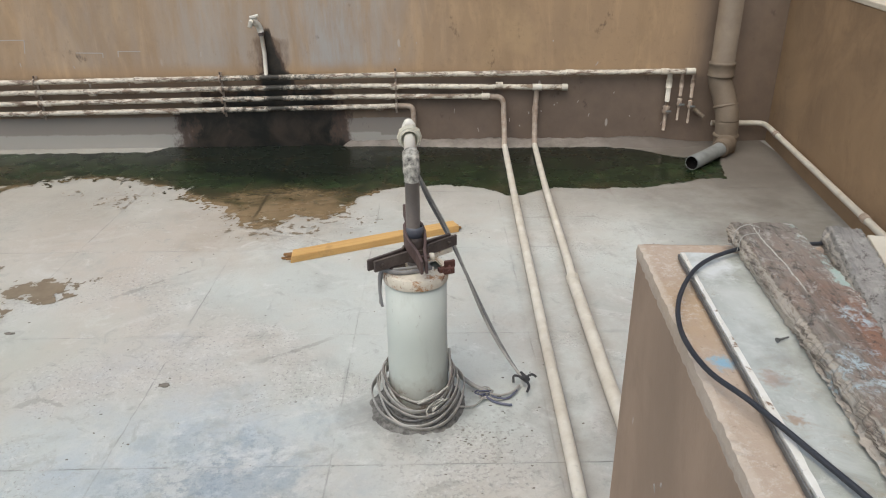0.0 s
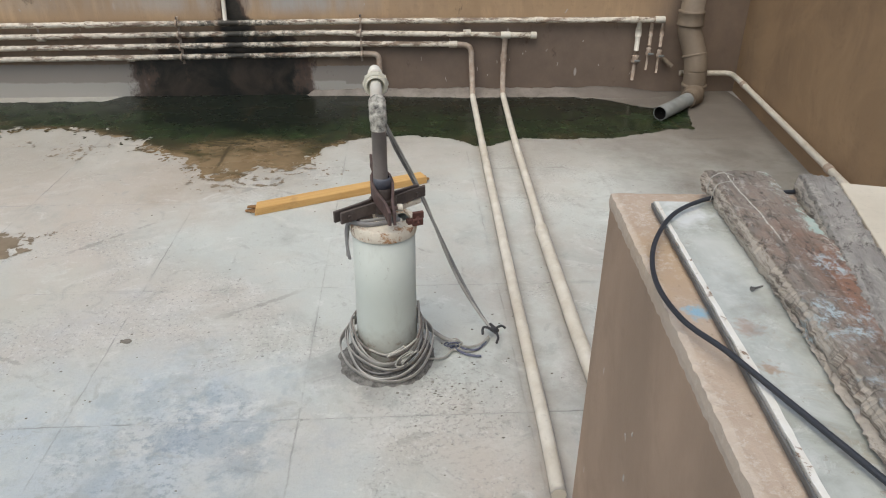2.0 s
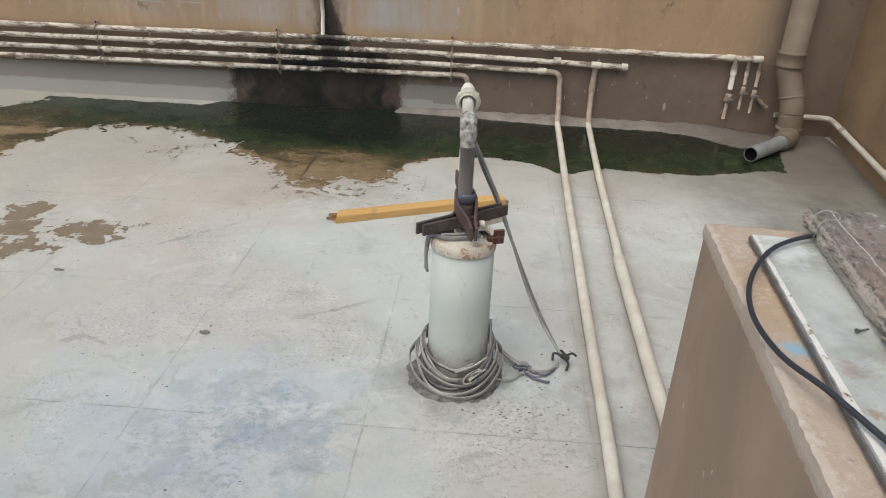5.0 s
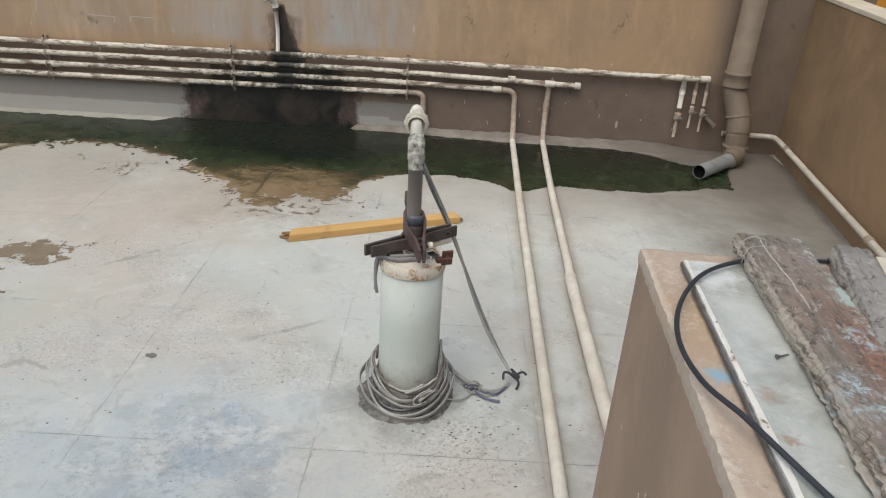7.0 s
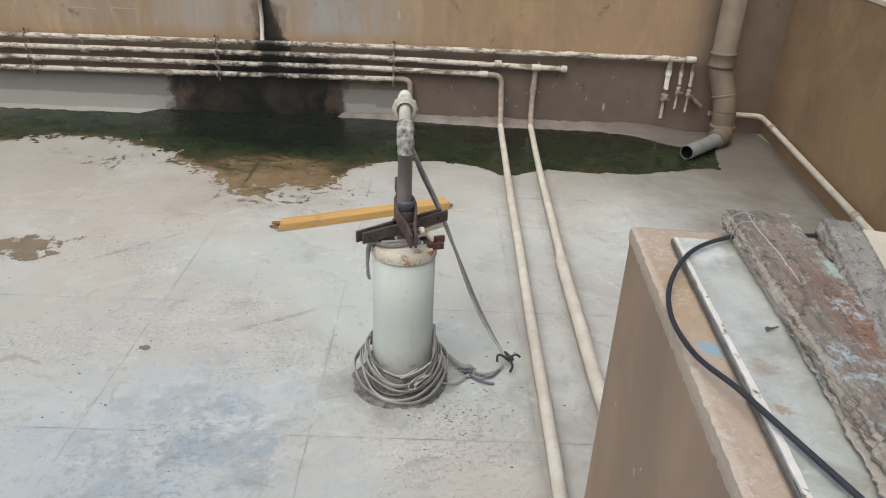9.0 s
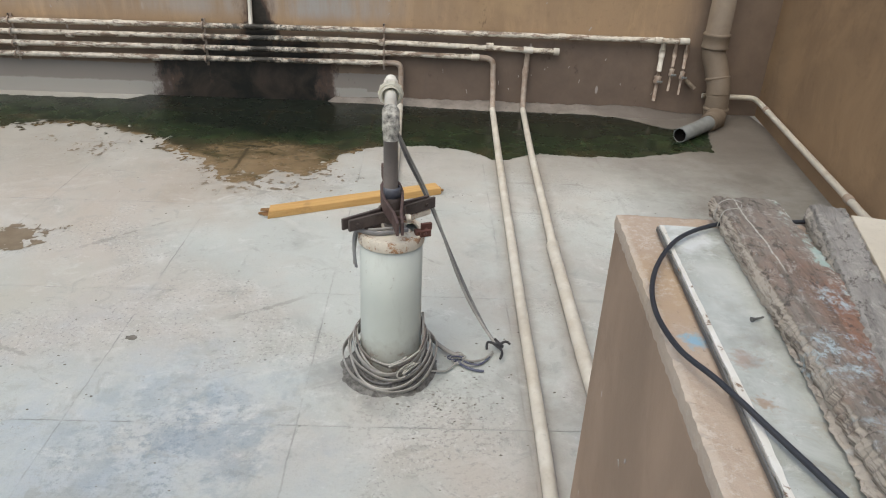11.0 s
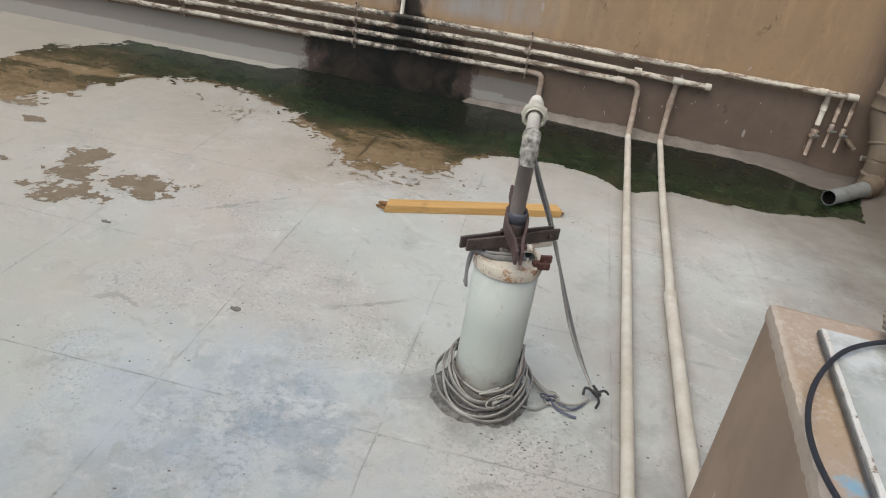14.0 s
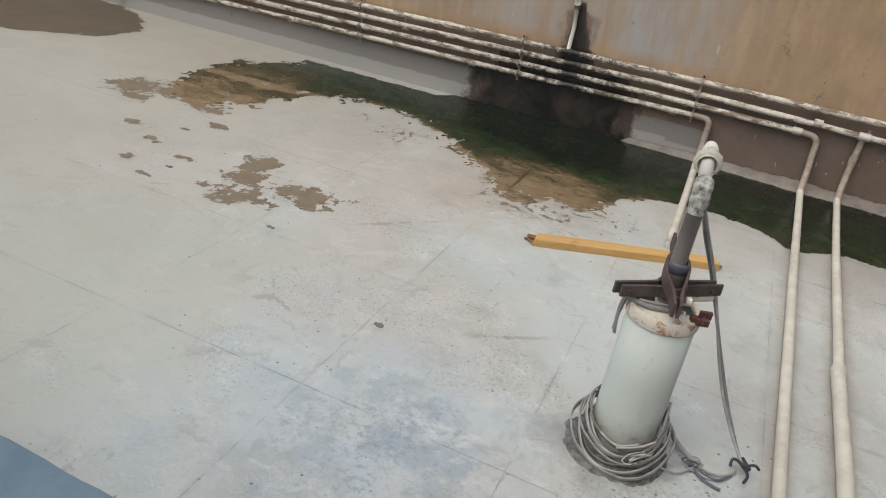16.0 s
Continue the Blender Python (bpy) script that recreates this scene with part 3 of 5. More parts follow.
def tube(points, radius, seg=14, flat=1.0, up=(0, 0, 1), hollow=0.0, name="tube"):
    """A round or flattened tube along points; radius may be a list. hollow: depth of the open mouth at the end."""
    pts = [Vector(q) for q in points]
    n = len(pts)
    rad = list(radius) if isinstance(radius, (list, tuple)) else [radius] * n
    tang = [(pts[min(i + 1, n - 1)] - pts[max(i - 1, 0)]).normalized() for i in range(n)]
    side = tang[0].cross(Vector(up))
    if side.length < 1e-3:
        side = tang[0].cross(Vector((1, 0, 0)))
    side.normalize()
    verts, faces = [], []
    for i in range(n):
        side = (side - tang[i] * side.dot(tang[i])).normalized()
        other = side.cross(tang[i])
        for k in range(seg):
            a = 2 * math.pi * k / seg
            verts.append(pts[i] + rad[i] * (math.cos(a) * side * flat + math.sin(a) * other))
    for i in range(n - 1):
        for k in range(seg):
            a, b = i * seg + k, i * seg + (k + 1) % seg
            faces.append((a, b, b + seg, a + seg))
    faces.append(tuple(range(seg)))
    if hollow:
        base = (n - 1) * seg
        for depth, f in ((0.0, 0.88), (hollow, 0.88)):
            first = len(verts)
            for k in range(seg):
                v = verts[base + k] - pts[-1]
                verts.append(pts[-1] + v * f - tang[-1] * depth)
            prev = base if depth == 0.0 else first - seg
            for k in range(seg):
                faces.append((prev + k, prev + (k + 1) % seg, first + (k + 1) % seg, first + k))
        faces.append(tuple(range(len(verts) - seg, len(verts))))
    else:
        faces.append(tuple(reversed(range((n - 1) * seg, n * seg))))
    me = from_lists(name, verts, faces, None, True)
    for p in me.polygons:
        if len(p.vertices) > 4:
            p.use_smooth = False
    return me


def bend(points, r=0.05, n=6):
    """The line through points with its corners rounded by the radius r."""
    p = [Vector(q) for q in points]
    out = [p[0]]
    for i in range(1, len(p) - 1):
        a, b = (p[i - 1] - p[i]), (p[i + 1] - p[i])
        d = min(r, a.length * 0.49, b.length * 0.49)
        s, e = p[i] + a.normalized() * d, p[i] + b.normalized() * d
        for k in range(n + 1):
            t = k / n
            out.append(s * (1 - t) ** 2 + p[i] * 2 * t * (1 - t) + e * t * t)
    out.append(p[-1])
    return out


def lathe(profile, seg=40, name="lathe"):
    """Turned shape from (radius, height) pairs, closed at neither end."""
    verts, faces = [], []
    for r, z in profile:
        for k in range(seg):
            a = 2 * math.pi * k / seg
            verts.append((r * math.cos(a), r * math.sin(a), z))
    for i in range(len(profile) - 1):
        for k in range(seg):
            a, b = i * seg + k, i * seg + (k + 1) % seg
            faces.append((a, b, b + seg, a + seg))
    return from_lists(name, verts, faces, None, True)


def sharp(ob, degrees=35):
    """Flat shading across edges sharper than this."""
    ob.data.set_sharp_from_angle(angle=radians(degrees))
    return ob


def blot(name, f, x0, x1, y0, y1, cell, z, material, lip=0.0, value=None):
    """A thin sheet where f(x, y) > 0, its edge cut exactly along f = 0, with the value of f kept as "depth"."""
    nx, ny = int((x1 - x0) / cell) + 1, int((y1 - y0) / cell) + 1
    val = [[f(x0 + i * cell, y0 + j * cell) for j in range(ny)] for i in range(nx)]
    index, verts, depth, faces = {}, [], [], []

    def corner(i, j):
        if (i, j) not in index:
            index[i, j] = len(verts)
            verts.append((x0 + i * cell, y0 + j * cell, z))
            depth.append(val[i][j])
        return index[i, j]

    def cut(a, b):
        key = (min(a, b), max(a, b))
        if key not in index:
            va, vb = val[key[0][0]][key[0][1]], val[key[1][0]][key[1][1]]
            t = va / (va - vb)
            index[key] = len(verts)
            verts.append((x0 + (key[0][0] + t * (key[1][0] - key[0][0])) * cell, y0 + (key[0][1] + t * (key[1][1] - key[0][1])) * cell, z - lip))
            depth.append(0.0)
        return index[key]

    for i in range(nx - 1):
        for j in range(ny - 1):
            quad = ((i, j), (i + 1, j), (i + 1, j + 1), (i, j + 1))
            if max(val[a][b] for a, b in quad) <= 0:
                continue
            for tri in ((quad[0], quad[1], quad[2]), (quad[0], quad[2], quad[3])):
                face = []
                for k in range(3):
                    a, b = tri[k], tri[(k + 1) % 3]
                    ina, inb = val[a[0]][a[1]] > 0, val[b[0]][b[1]] > 0
                    if ina:
                        face.append(corner(*a))
                    if ina != inb:
                        face.append(cut(a, b))
                if len(face) > 2:
                    faces.append(tuple(face))
    me = from_lists(name, verts, faces, material, True)
    if value:
        depth = [value(v[0], v[1]) for v in verts]
    me.attributes.new("depth", "FLOAT", "POINT").data.foreach_set("value", depth)
    return new(name, me)


def bell(v, centre, width):
    return math.exp(-((v - centre) / width) ** 2)


def ease(v, lo, hi):
    t = min(1.0, max(0.0, (v - lo) / (hi - lo)))
    return t * t * (3 - 2 * t)


def rough_noise(x, y, scale, seed=0.0):
    return noise.fractal(Vector((x * scale, y * scale, seed)), 0.45, 2.1, 6)


# ---------- setting ----------
def grid_wall(name, x0, x1, z0, z1, cell, y, thick, material, marks):
    """An upright wall along x whose front is a fine grid that carries the named marks."""
    nx, nz = int((x1 - x0) / cell), int((z1 - z0) / cell)
    verts = [(x0 + (x1 - x0) * i / nx, y, z0 + (z1 - z0) * j / nz) for i in range(nx + 1) for j in range(nz + 1)]
    faces = [(i * (nz + 1) + j, (i + 1) * (nz + 1) + j, (i + 1) * (nz + 1) + j + 1, i * (nz + 1) + j + 1) for i in range(nx) for j in range(nz)]
    front = len(verts)
    a, b, c, d = 0, nx * (nz + 1), nx * (nz + 1) + nz, nz
    verts += [(x0, y + thick, z0), (x1, y + thick, z0), (x1, y + thick, z1), (x0, y + thick, z1)]
    e = front
    faces += [(e + 1, e, e + 3, e + 2), (a, d, e + 3, e), (b, e + 1, e + 2, c), (d, c, e + 2, e + 3), (a, e, e + 1, b)]
    me = from_lists(name, verts, faces, material)
    for key, f in marks.items():
        me.attributes.new(key, "FLOAT", "POINT").data.foreach_set("value", [f(v[0], v[2]) for v in verts])
    return new(name, me)


def algae(x, z):
    run = 1.15 * ease(z, 0.78, 0.70) * bell(x, -0.978 + 0.015 * ease(z, 0.72, 0.5), 0.024 + 0.030 * ease(z, 0.75, 0.47))
    pool = 0.86 * ease(z, 0.285, 0.235) * ease(x, -1.80, -1.42) * ease(x, -0.34, -0.74)
    middle = 1.3 * ease(z, 0.50, 0.46) * bell(x, -0.955, 0.085)
    under = 0.78 * ease(z, 0.44, 0.30) * ease(x, -1.65, -1.15) * ease(x, -0.35, -0.80)
    return max(run, pool, middle, under)


def lip(x, z):
    return ease(z, 0.11, 0.07) if x < -0.3 else ease(z, 0.085, 0.05)


def cement(x, z):
    left = ease(z, 0.215, 0.19) * ease(x, -1.50, -1.58)
    patch = ease(z, 0.20, 0.17) * ease(x, -0.60, -0.52) * ease(x, -0.08, -0.12)
    return max(left, patch * 0.9)


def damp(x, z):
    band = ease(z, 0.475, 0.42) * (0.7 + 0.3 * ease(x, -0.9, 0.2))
    # second term paints the contact shade behind the drain and in the corner
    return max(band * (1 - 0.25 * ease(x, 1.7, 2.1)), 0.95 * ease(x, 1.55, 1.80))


def grey(x, z):
    return ease(z, 0.47, 0.56) * (0.95 * bell(x, -0.55, 0.42) + 0.6 * bell(x, -1.35, 0.35) + 0.3 * bell(x, -2.2, 0.5))


def rust(x, z):
    fringe = 0.62 * ease(z, 0.27, 0.22) * max(bell(x, -0.56, 0.10), bell(x, -1.56, 0.08))
    return max(0.75 * ease(z, 0.75, 0.66) * ease(z, 0.40, 0.46) * bell(x, -0.97, 0.15), fringe)


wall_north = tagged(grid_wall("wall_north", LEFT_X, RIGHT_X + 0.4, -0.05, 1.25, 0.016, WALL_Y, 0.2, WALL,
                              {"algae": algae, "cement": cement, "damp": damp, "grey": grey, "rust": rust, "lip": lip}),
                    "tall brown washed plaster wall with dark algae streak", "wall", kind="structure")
upper = block(RIGHT_X + 0.4 - LEFT_X, 0.2, 1.55, 0)
part("upper_plaster", upper, WALL, wall_north, at=pose((RIGHT_X + 0.4 + LEFT_X) / 2, WALL_Y + 0.1, 1.25))


def straight_wall(name, x, y, sx, sy, h, material, label):
    bm = block(sx, sy, h + 0.05, 0.006)
    return tagged(part(name, bm, material, at=pose(x, y, -0.05)), label, "wall", kind="structure")


PARAPET_TOP = 0.917


def east_x(y):
    """The inner face of the parapet, which is not square to the back wall."""
    return 2.225 + 0.15 * (y - 2.75)


EAST = pose(east_x(-0.2), -0.2, 0, 1.2, 0, -math.degrees(math.atan(0.15)))
tagged(part("wall_east", block(0.15, 6.6, PARAPET_TOP + 0.2, 0.006), PARAPET, at=EAST @ pose(0.075, 0, -0.2)), "brown plastered parapet wall with smooth face", "wall", kind="structure")
straight_wall("wall_west", LEFT_X - 0.075, (WALL_Y + FRONT_Y) / 2, 0.15, WALL_Y - FRONT_Y + 0.4, 1.0, PARAPET, "brown plastered parapet wall")
straight_wall("wall_south", (RIGHT_X + LEFT_X) / 2, FRONT_Y - 0.075, RIGHT_X - LEFT_X, 0.15, 1.0, PARAPET, "brown plastered parapet wall")
tagged(part("coping", block(0.165, 5.9, 0.025, 0.005), COPING, at=EAST @ pose(0.078, 0, PARAPET_TOP)),
       "cream painted coping on the brown parapet", "coping", kind="structure")



def fillet_mesh(x0, x1, n=150):
    """A hand-laid sloping strip of cement between wall and floor, uneven along its edges."""
    verts, faces = [], []
    for i in range(n + 1):
        x = x0 + (x1 - x0) * i / n
        tall = (0.036 + 0.007 * rough_noise(x, 0, 3.5, 5) + 0.004 * rough_noise(x, 0, 22, 6)) * ease(x, x0, x0 + 0.06) * ease(x, x1, x1 - 0.35)
        deep = 0.034 + 0.085 * ease(x, -0.45, 0.55) + 0.05 * ease(x, 1.1, 1.6) + 0.012 * rough_noise(x, 2, 5, 7) + 0.008 * rough_noise(x, 2, 26, 8)
        verts += [(x, WALL_Y - 0.0005, -0.004), (x, WALL_Y - 0.0005, tall), (x, WALL_Y - 0.012, tall - 0.002), (x, WALL_Y - deep * 0.55, tall * 0.5), (x, WALL_Y - deep, -0.004)]
    for i in range(n):
        for k in range(4):
            a = 5 * i + k
            faces.append((a, a + 1, a + 6, a + 5))
    faces += [(0, 4, 3, 2, 1), (5 * n, 5 * n + 1, 5 * n + 2, 5 * n + 3, 5 * n + 4)]
    return from_lists("fillet", verts, faces, None, True)


part("cement_fillet", fillet_mesh(-0.56, 1.78), FILLET, wall_north, "pale uneven cement strip along the foot of the wall")

# the screed is laid in panels with fine joints between them
floor = tagged(part("floor", block(RIGHT_X - LEFT_X + 0.2, WALL_Y - FRONT_Y + 0.2, 0.2, 0), JOINT,
                    at=pose((RIGHT_X + LEFT_X) / 2, (WALL_Y + FRONT_Y) / 2, -0.2016)),
               "grey worn cement roof floor with stains", "floor", kind="structure")


# ---------- pipes on the back wall ----------
PIPE_Y = WALL_Y - 0.035


def slope(x, z):
    """The pipes sink slightly towards the far end."""
    return z + 0.009 * x if x < 0 else z


def socket(p, axis, r, length, parent, material=None, name="coupling"):
    d = Vector(axis).normalized()
    a = Vector(p) - d * length / 2
    me = tube([a, a + d * 0.004, a + d * (length - 0.004), a + d * length], [r * 0.93, r, r, r * 0.93], 16)
    return part(name, me, material or PIPE, parent)


def wall_pipe(z, x_end, label):
    ob = thing("water_pipe", x_end, PIPE_Y, z, label, "pipe", "pipes along the back wall")
    return ob


def pipe_run(parent, points, r, material, seg=14, name="pipe", up=(0, 0, 1)):
    inv = parent.matrix_basis.inverted()
    return part(name, tube([inv @ Vector(p) for p in points], r, seg, up=up), material, parent)


def local_socket(parent, p, axis, r, length, material=None, name="coupling"):
    return socket(parent.matrix_basis.inverted() @ Vector(p), axis, r, length, parent, material, name)


R = 0.0165
# top pipe, with a tee for the tap
top_pipe = wall_pipe(0.463, 1.69, "white flaking iron water pipe fixed along the brown wall")
pipe_run(top_pipe, [(LEFT_X, PIPE_Y, slope(LEFT_X, 0.463)), (-3.5, PIPE_Y, slope(-3.5, 0.463)), (0, PIPE_Y, 0.463), (1.69, PIPE_Y, 0.463)], R, PIPE)
for x in (-1.8, -1.0, 0.42, 0.9, 1.5):
    local_socket(top_pipe, (x, PIPE_Y, slope(x, 0.463)), (1, 0, 0), 0.0205, 0.05)
local_socket(top_pipe, (1.66, PIPE_Y, 0.463), (1, 0, 0), 0.021, 0.06, PIPE_CREAM, "end_elbow")
# second pipe, with the branch that runs out over the floor
second = wall_pipe(0.385, 0.887, "white flaking iron water pipe with capped end")
pipe_run(second, [(LEFT_X, PIPE_Y, slope(LEFT_X, 0.395)), (-0.4, PIPE_Y, 0.395), (0.89, PIPE_Y, 0.372)], R, PIPE)
local_socket(second, (0.875, PIPE_Y, 0.372), (1, 0, -0.02), 0.0225, 0.035, PIPE_CREAM, "end_cap")
for x in (-2.1, -0.2, 0.46):
    local_socket(second, (x, PIPE_Y, slope(x, 0.39)), (1, 0, -0.01), 0.0205, 0.045)
local_socket(second, (0.70, PIPE_Y, 0.375), (1, 0, -0.02), 0.0215, 0.06, PIPE_CREAM, "tee")
pipe_run(second, bend([(0.70, PIPE_Y, 0.372), (0.695, PIPE_Y, 0.25), (0.69, PIPE_Y - 0.04, 0.12), (0.688, WALL_Y - 0.12, 0.024)], 0.05), 0.017, PIPE_BROWN, name="drop")
local_socket(second, (0.694, PIPE_Y - 0.006, 0.235), (0.02, 0.1, 1), 0.0205, 0.05, PIPE_BROWN)
pipe_run(second, smooth_path([(0.688, WALL_Y - 0.13, 0.024), (0.645, 1.84, 0.022), (0.612, 1.0, 0.022), (0.598, 0.72, 0.022)]), 0.0175, PIPE_CREAM, name="floor_run")
pipe_run(second, smooth_path([(0.598, 0.74, 0.024), (0.59, 0.3, 0.024), (0.585, 0.0, 0.024), (0.585, BOX_Y + 0.03, 0.024)]), 0.0225, PIPE_CREAM, name="floor_run")
local_socket(second, (0.600, 0.76, 0.024), (0.04, 1, 0), 0.025, 0.05, PIPE_CREAM)
# third pipe, bent down and out over the floor
third = wall_pipe(0.325, 0.49, "white flaking iron water pipe bent down to the floor")
pipe_run(third, [(LEFT_X, PIPE_Y, slope(LEFT_X, 0.328)), (-0.4, PIPE_Y, 0.328), (0.40, PIPE_Y, 0.32)], R, PIPE)
pipe_run(third, bend([(0.38, PIPE_Y, 0.32), (0.49, PIPE_Y, 0.315), (0.492, PIPE_Y - 0.005, 0.2), (0.495, PIPE_Y - 0.05, 0.13), (0.494, WALL_Y - 0.14, 0.024)], 0.07), 0.0175, PIPE_BROWN, name="bend")
local_socket(third, (0.375, PIPE_Y, 0.32), (1, 0, 0), 0.0215, 0.05)
for x in (-2.4, -1.45, -0.25):
    local_socket(third, (x, PIPE_Y, slope(x, 0.328)), (1, 0, 0), 0.0205, 0.045)
pipe_run(third, smooth_path([(0.494, WALL_Y - 0.15, 0.024), (0.46, 1.55, 0.02), (0.441, 0.845, 0.02), (0.426, 0.32, 0.02), (0.412, -0.30, 0.02), (0.402, -0.575, 0.02)]), 0.0185, PIPE_CREAM, name="floor_run")
# fourth pipe
fourth = wall_pipe(0.262, -0.09, "white flaking iron water pipe bent down behind the well")
pipe_run(fourth, [(LEFT_X, PIPE_Y, slope(LEFT_X, 0.264)), (-0.4, PIPE_Y, 0.262), (-0.16, PIPE_Y, 0.266)], R, PIPE)
pipe_run(fourth, bend([(-0.18, PIPE_Y, 0.266), (-0.085, PIPE_Y, 0.266), (-0.085, PIPE_Y - 0.01, 0.12), (-0.085, WALL_Y - 0.12, 0.022)], 0.06), 0.0175, PIPE_BROWN, name="bend")
pipe_run(fourth, smooth_path([(-0.085, WALL_Y - 0.13, 0.022), (-0.072, 2.1, 0.02), (-0.062, 1.38, 0.02)]), 0.0185, PIPE_CREAM, name="floor_run")
for x in (-3.0, -1.6, -0.30):
    local_socket(fourth, (x, PIPE_Y, slope(x, 0.262)), (1, 0, 0), 0.0205, 0.045)

# upright straps that hold the four pipes
for x in (-5.1, -3.8, -2.45, -1.29, -0.193):
    clip = thing("pipe_clip", x, PIPE_Y, slope(x, 0.36), "rusty iron strap that holds the wall pipes", "pipe clip", "pipe clips")
    part("strap", block(0.014, 0.006, 0.285, 0.002), PIPE_BROWN, clip, at=pose(0, 0.028, -0.145))
    for z in (0.463, 0.395, 0.327, 0.263):
        a = [(0, 0.026 * math.cos(q) - 0.0, z - 0.36 + 0.0215 * math.sin(q)) for q in [math.pi * (0.5 + k / 8) for k in range(9)]]
        part("saddle", tube(a, 0.0042, 8, flat=1.4), PIPE_BROWN, clip)
    part("stud", tube([(0, 0.0, 0.10), (0, 0.0, 0.142)], 0.005, 8), IRON, clip)

# drop legs with small valves at the end of the top pipe
for x, length, r, mat in ((1.535, 0.375, 0.0155, PIPE), (1.615, 0.31, 0.0105, PIPE_BROWN), (1.685, 0.33, 0.0105, PIPE_BROWN)):
    leg = thing("valve_leg", x, PIPE_Y, 0.463, "short pipe leg with a small corroded valve", "valve", "valve legs")
    part("pipe", tube([(0, 0, 0), (0, -0.002, -length * 0.5)], r, 12), PIPE_CREAM if r > 0.015 else mat, leg)
    part("lower_pipe", tube([(0, -0.002, -length * 0.5), (-0.003, -0.004, -length)], r * 0.72, 12), PIPE_BROWN, leg)
    part("socket", tube([(0, 0, -0.05), (0, 0, -0.10)], r * 1.25, 12), PIPE_CREAM if r > 0.015 else mat, leg)
    valve = part("valve_body", lathe([(0.004, 0), (r * 1.5, 0.006), (r * 1.7, 0.02), (r * 1.2, 0.036), (r * 1.6, 0.05), (0.004, 0.058)], 12), PIPE_BROWN, leg, at=pose(0, -0.003, -length * 0.72))
    under(part("spindle", tube([(0, 0, 0), (0.004, -0.03, 0.004)], 0.006, 8), IRON, leg, at=pose(0, -0.005, -length * 0.66)), valve)
    under(part("handle", block(0.036, 0.008, 0.012, 0.003), DRAIN_GREY, leg, at=pose(0.004, -0.04, -length * 0.66 - 0.003)), valve)

# tap on its riser above the algae streak
tap = thing("tap", -1.0, PIPE_Y, 0.45, "white plastic tap on a wet upright pipe", "tap")
part("riser", tube([(0, 0, 0.01), (0.004, 0.005, 0.15), (-0.004, 0.008, 0.265)], 0.0125, 12), PIPE_CREAM, tap)
part("collar", tube([(-0.004, 0.008, 0.255), (-0.005, 0.008, 0.285)], 0.017, 12), IRON, tap)
tap_body = part("body", tube(bend([(-0.005, 0.008, 0.28), (-0.012, -0.004, 0.325), (-0.045, -0.05, 0.345)], 0.03), 0.019, 14), WHITE_PVC, tap)
part("bonnet", tube([(-0.02, -0.01, 0.32), (-0.03, -0.018, 0.368)], [0.016, 0.014], 12), WHITE_PVC, tap_body)
part("handle", tube([(-0.055, -0.026, 0.366), (-0.005, -0.012, 0.378)], 0.010, 10), WHITE_PVC, tap_body)
part("spout", tube([(-0.043, -0.048, 0.346), (-0.052, -0.062, 0.315)], 0.014, 12, hollow=0.01), WHITE_PVC, tap_body)


# ---------- drain ----------
drain = thing("drain_pipe", 1.825, WALL_Y - 0.11, 0, "beige plastic drain downpipe with grey outlet on the floor", "drain pipe")
part("downpipe", tube([(0, 0, 0.50), (0, 0, 2.7)], 0.070, 28), DRAIN, drain)
part("collar", lathe([(0.066, 0), (0.079, 0.004), (0.081, 0.012), (0.077, 0.018), (0.077, 0.075), (0.081, 0.08), (0.081, 0.09), (0.07, 0.094)], 28), DRAIN, drain, at=pose(0, 0, 0.44))
part("offset_bend", tube(smooth_path([(0, 0, 0.47), (0.002, -0.004, 0.41), (0.026, -0.035, 0.33), (0.044, -0.075, 0.24), (0.048, -0.092, 0.17)], 7), 0.0695, 28), DRAIN, drain)
part("ring", lathe([(0.068, 0), (0.074, 0.004), (0.076, 0.010), (0.074, 0.016), (0.068, 0.020)], 28), DRAIN, drain, at=Matrix.Translation((0.038, -0.060, 0.265)) @ Vector((-0.16, 0.28, 0.92)).to_track_quat("Z", "Y").to_matrix().to_4x4())
part("shoe", tube(smooth_path([(0.048, -0.090, 0.19), (0.049, -0.098, 0.11), (0.049, -0.102, -0.002)], 5), 0.0690, 28), DRAIN, drain)
part("ring", lathe([(0.068, 0), (0.076, 0.004), (0.078, 0.012), (0.076, 0.022), (0.068, 0.026)], 28), DRAIN, drain, at=pose(0.049, -0.098, 0.085, 3, 0, 0))
part("elbow", tube(smooth_path([(0.049, -0.095, 0.10), (0.044, -0.13, 0.064), (0.012, -0.19, 0.053), (-0.035, -0.245, 0.050)], 6), [0.066] * 6 + [0.062] * 6 + [0.056] * 6 + [0.050], 24), DRAIN, drain)
outlet = part("outlet", tube([(-0.02, -0.225, 0.050), (-0.15, -0.36, 0.045), (-0.285, -0.485, 0.0425)], 0.042, 28, hollow=0.1), DRAIN_GREY, drain, "grey open outlet")
# black liner paints in the shade of the outlet's open mouth
part("outlet_inside", lathe([(0.0395, 0.0), (0.0365, -0.004), (0.0365, -0.03), (0.001, -0.03)], 24), BLACK, outlet,
     at=Matrix.Translation((-0.2858, -0.4858, 0.0425)) @ Vector((-0.734, -0.679, -0.0137)).to_track_quat("Z", "Y").to_matrix().to_4x4())

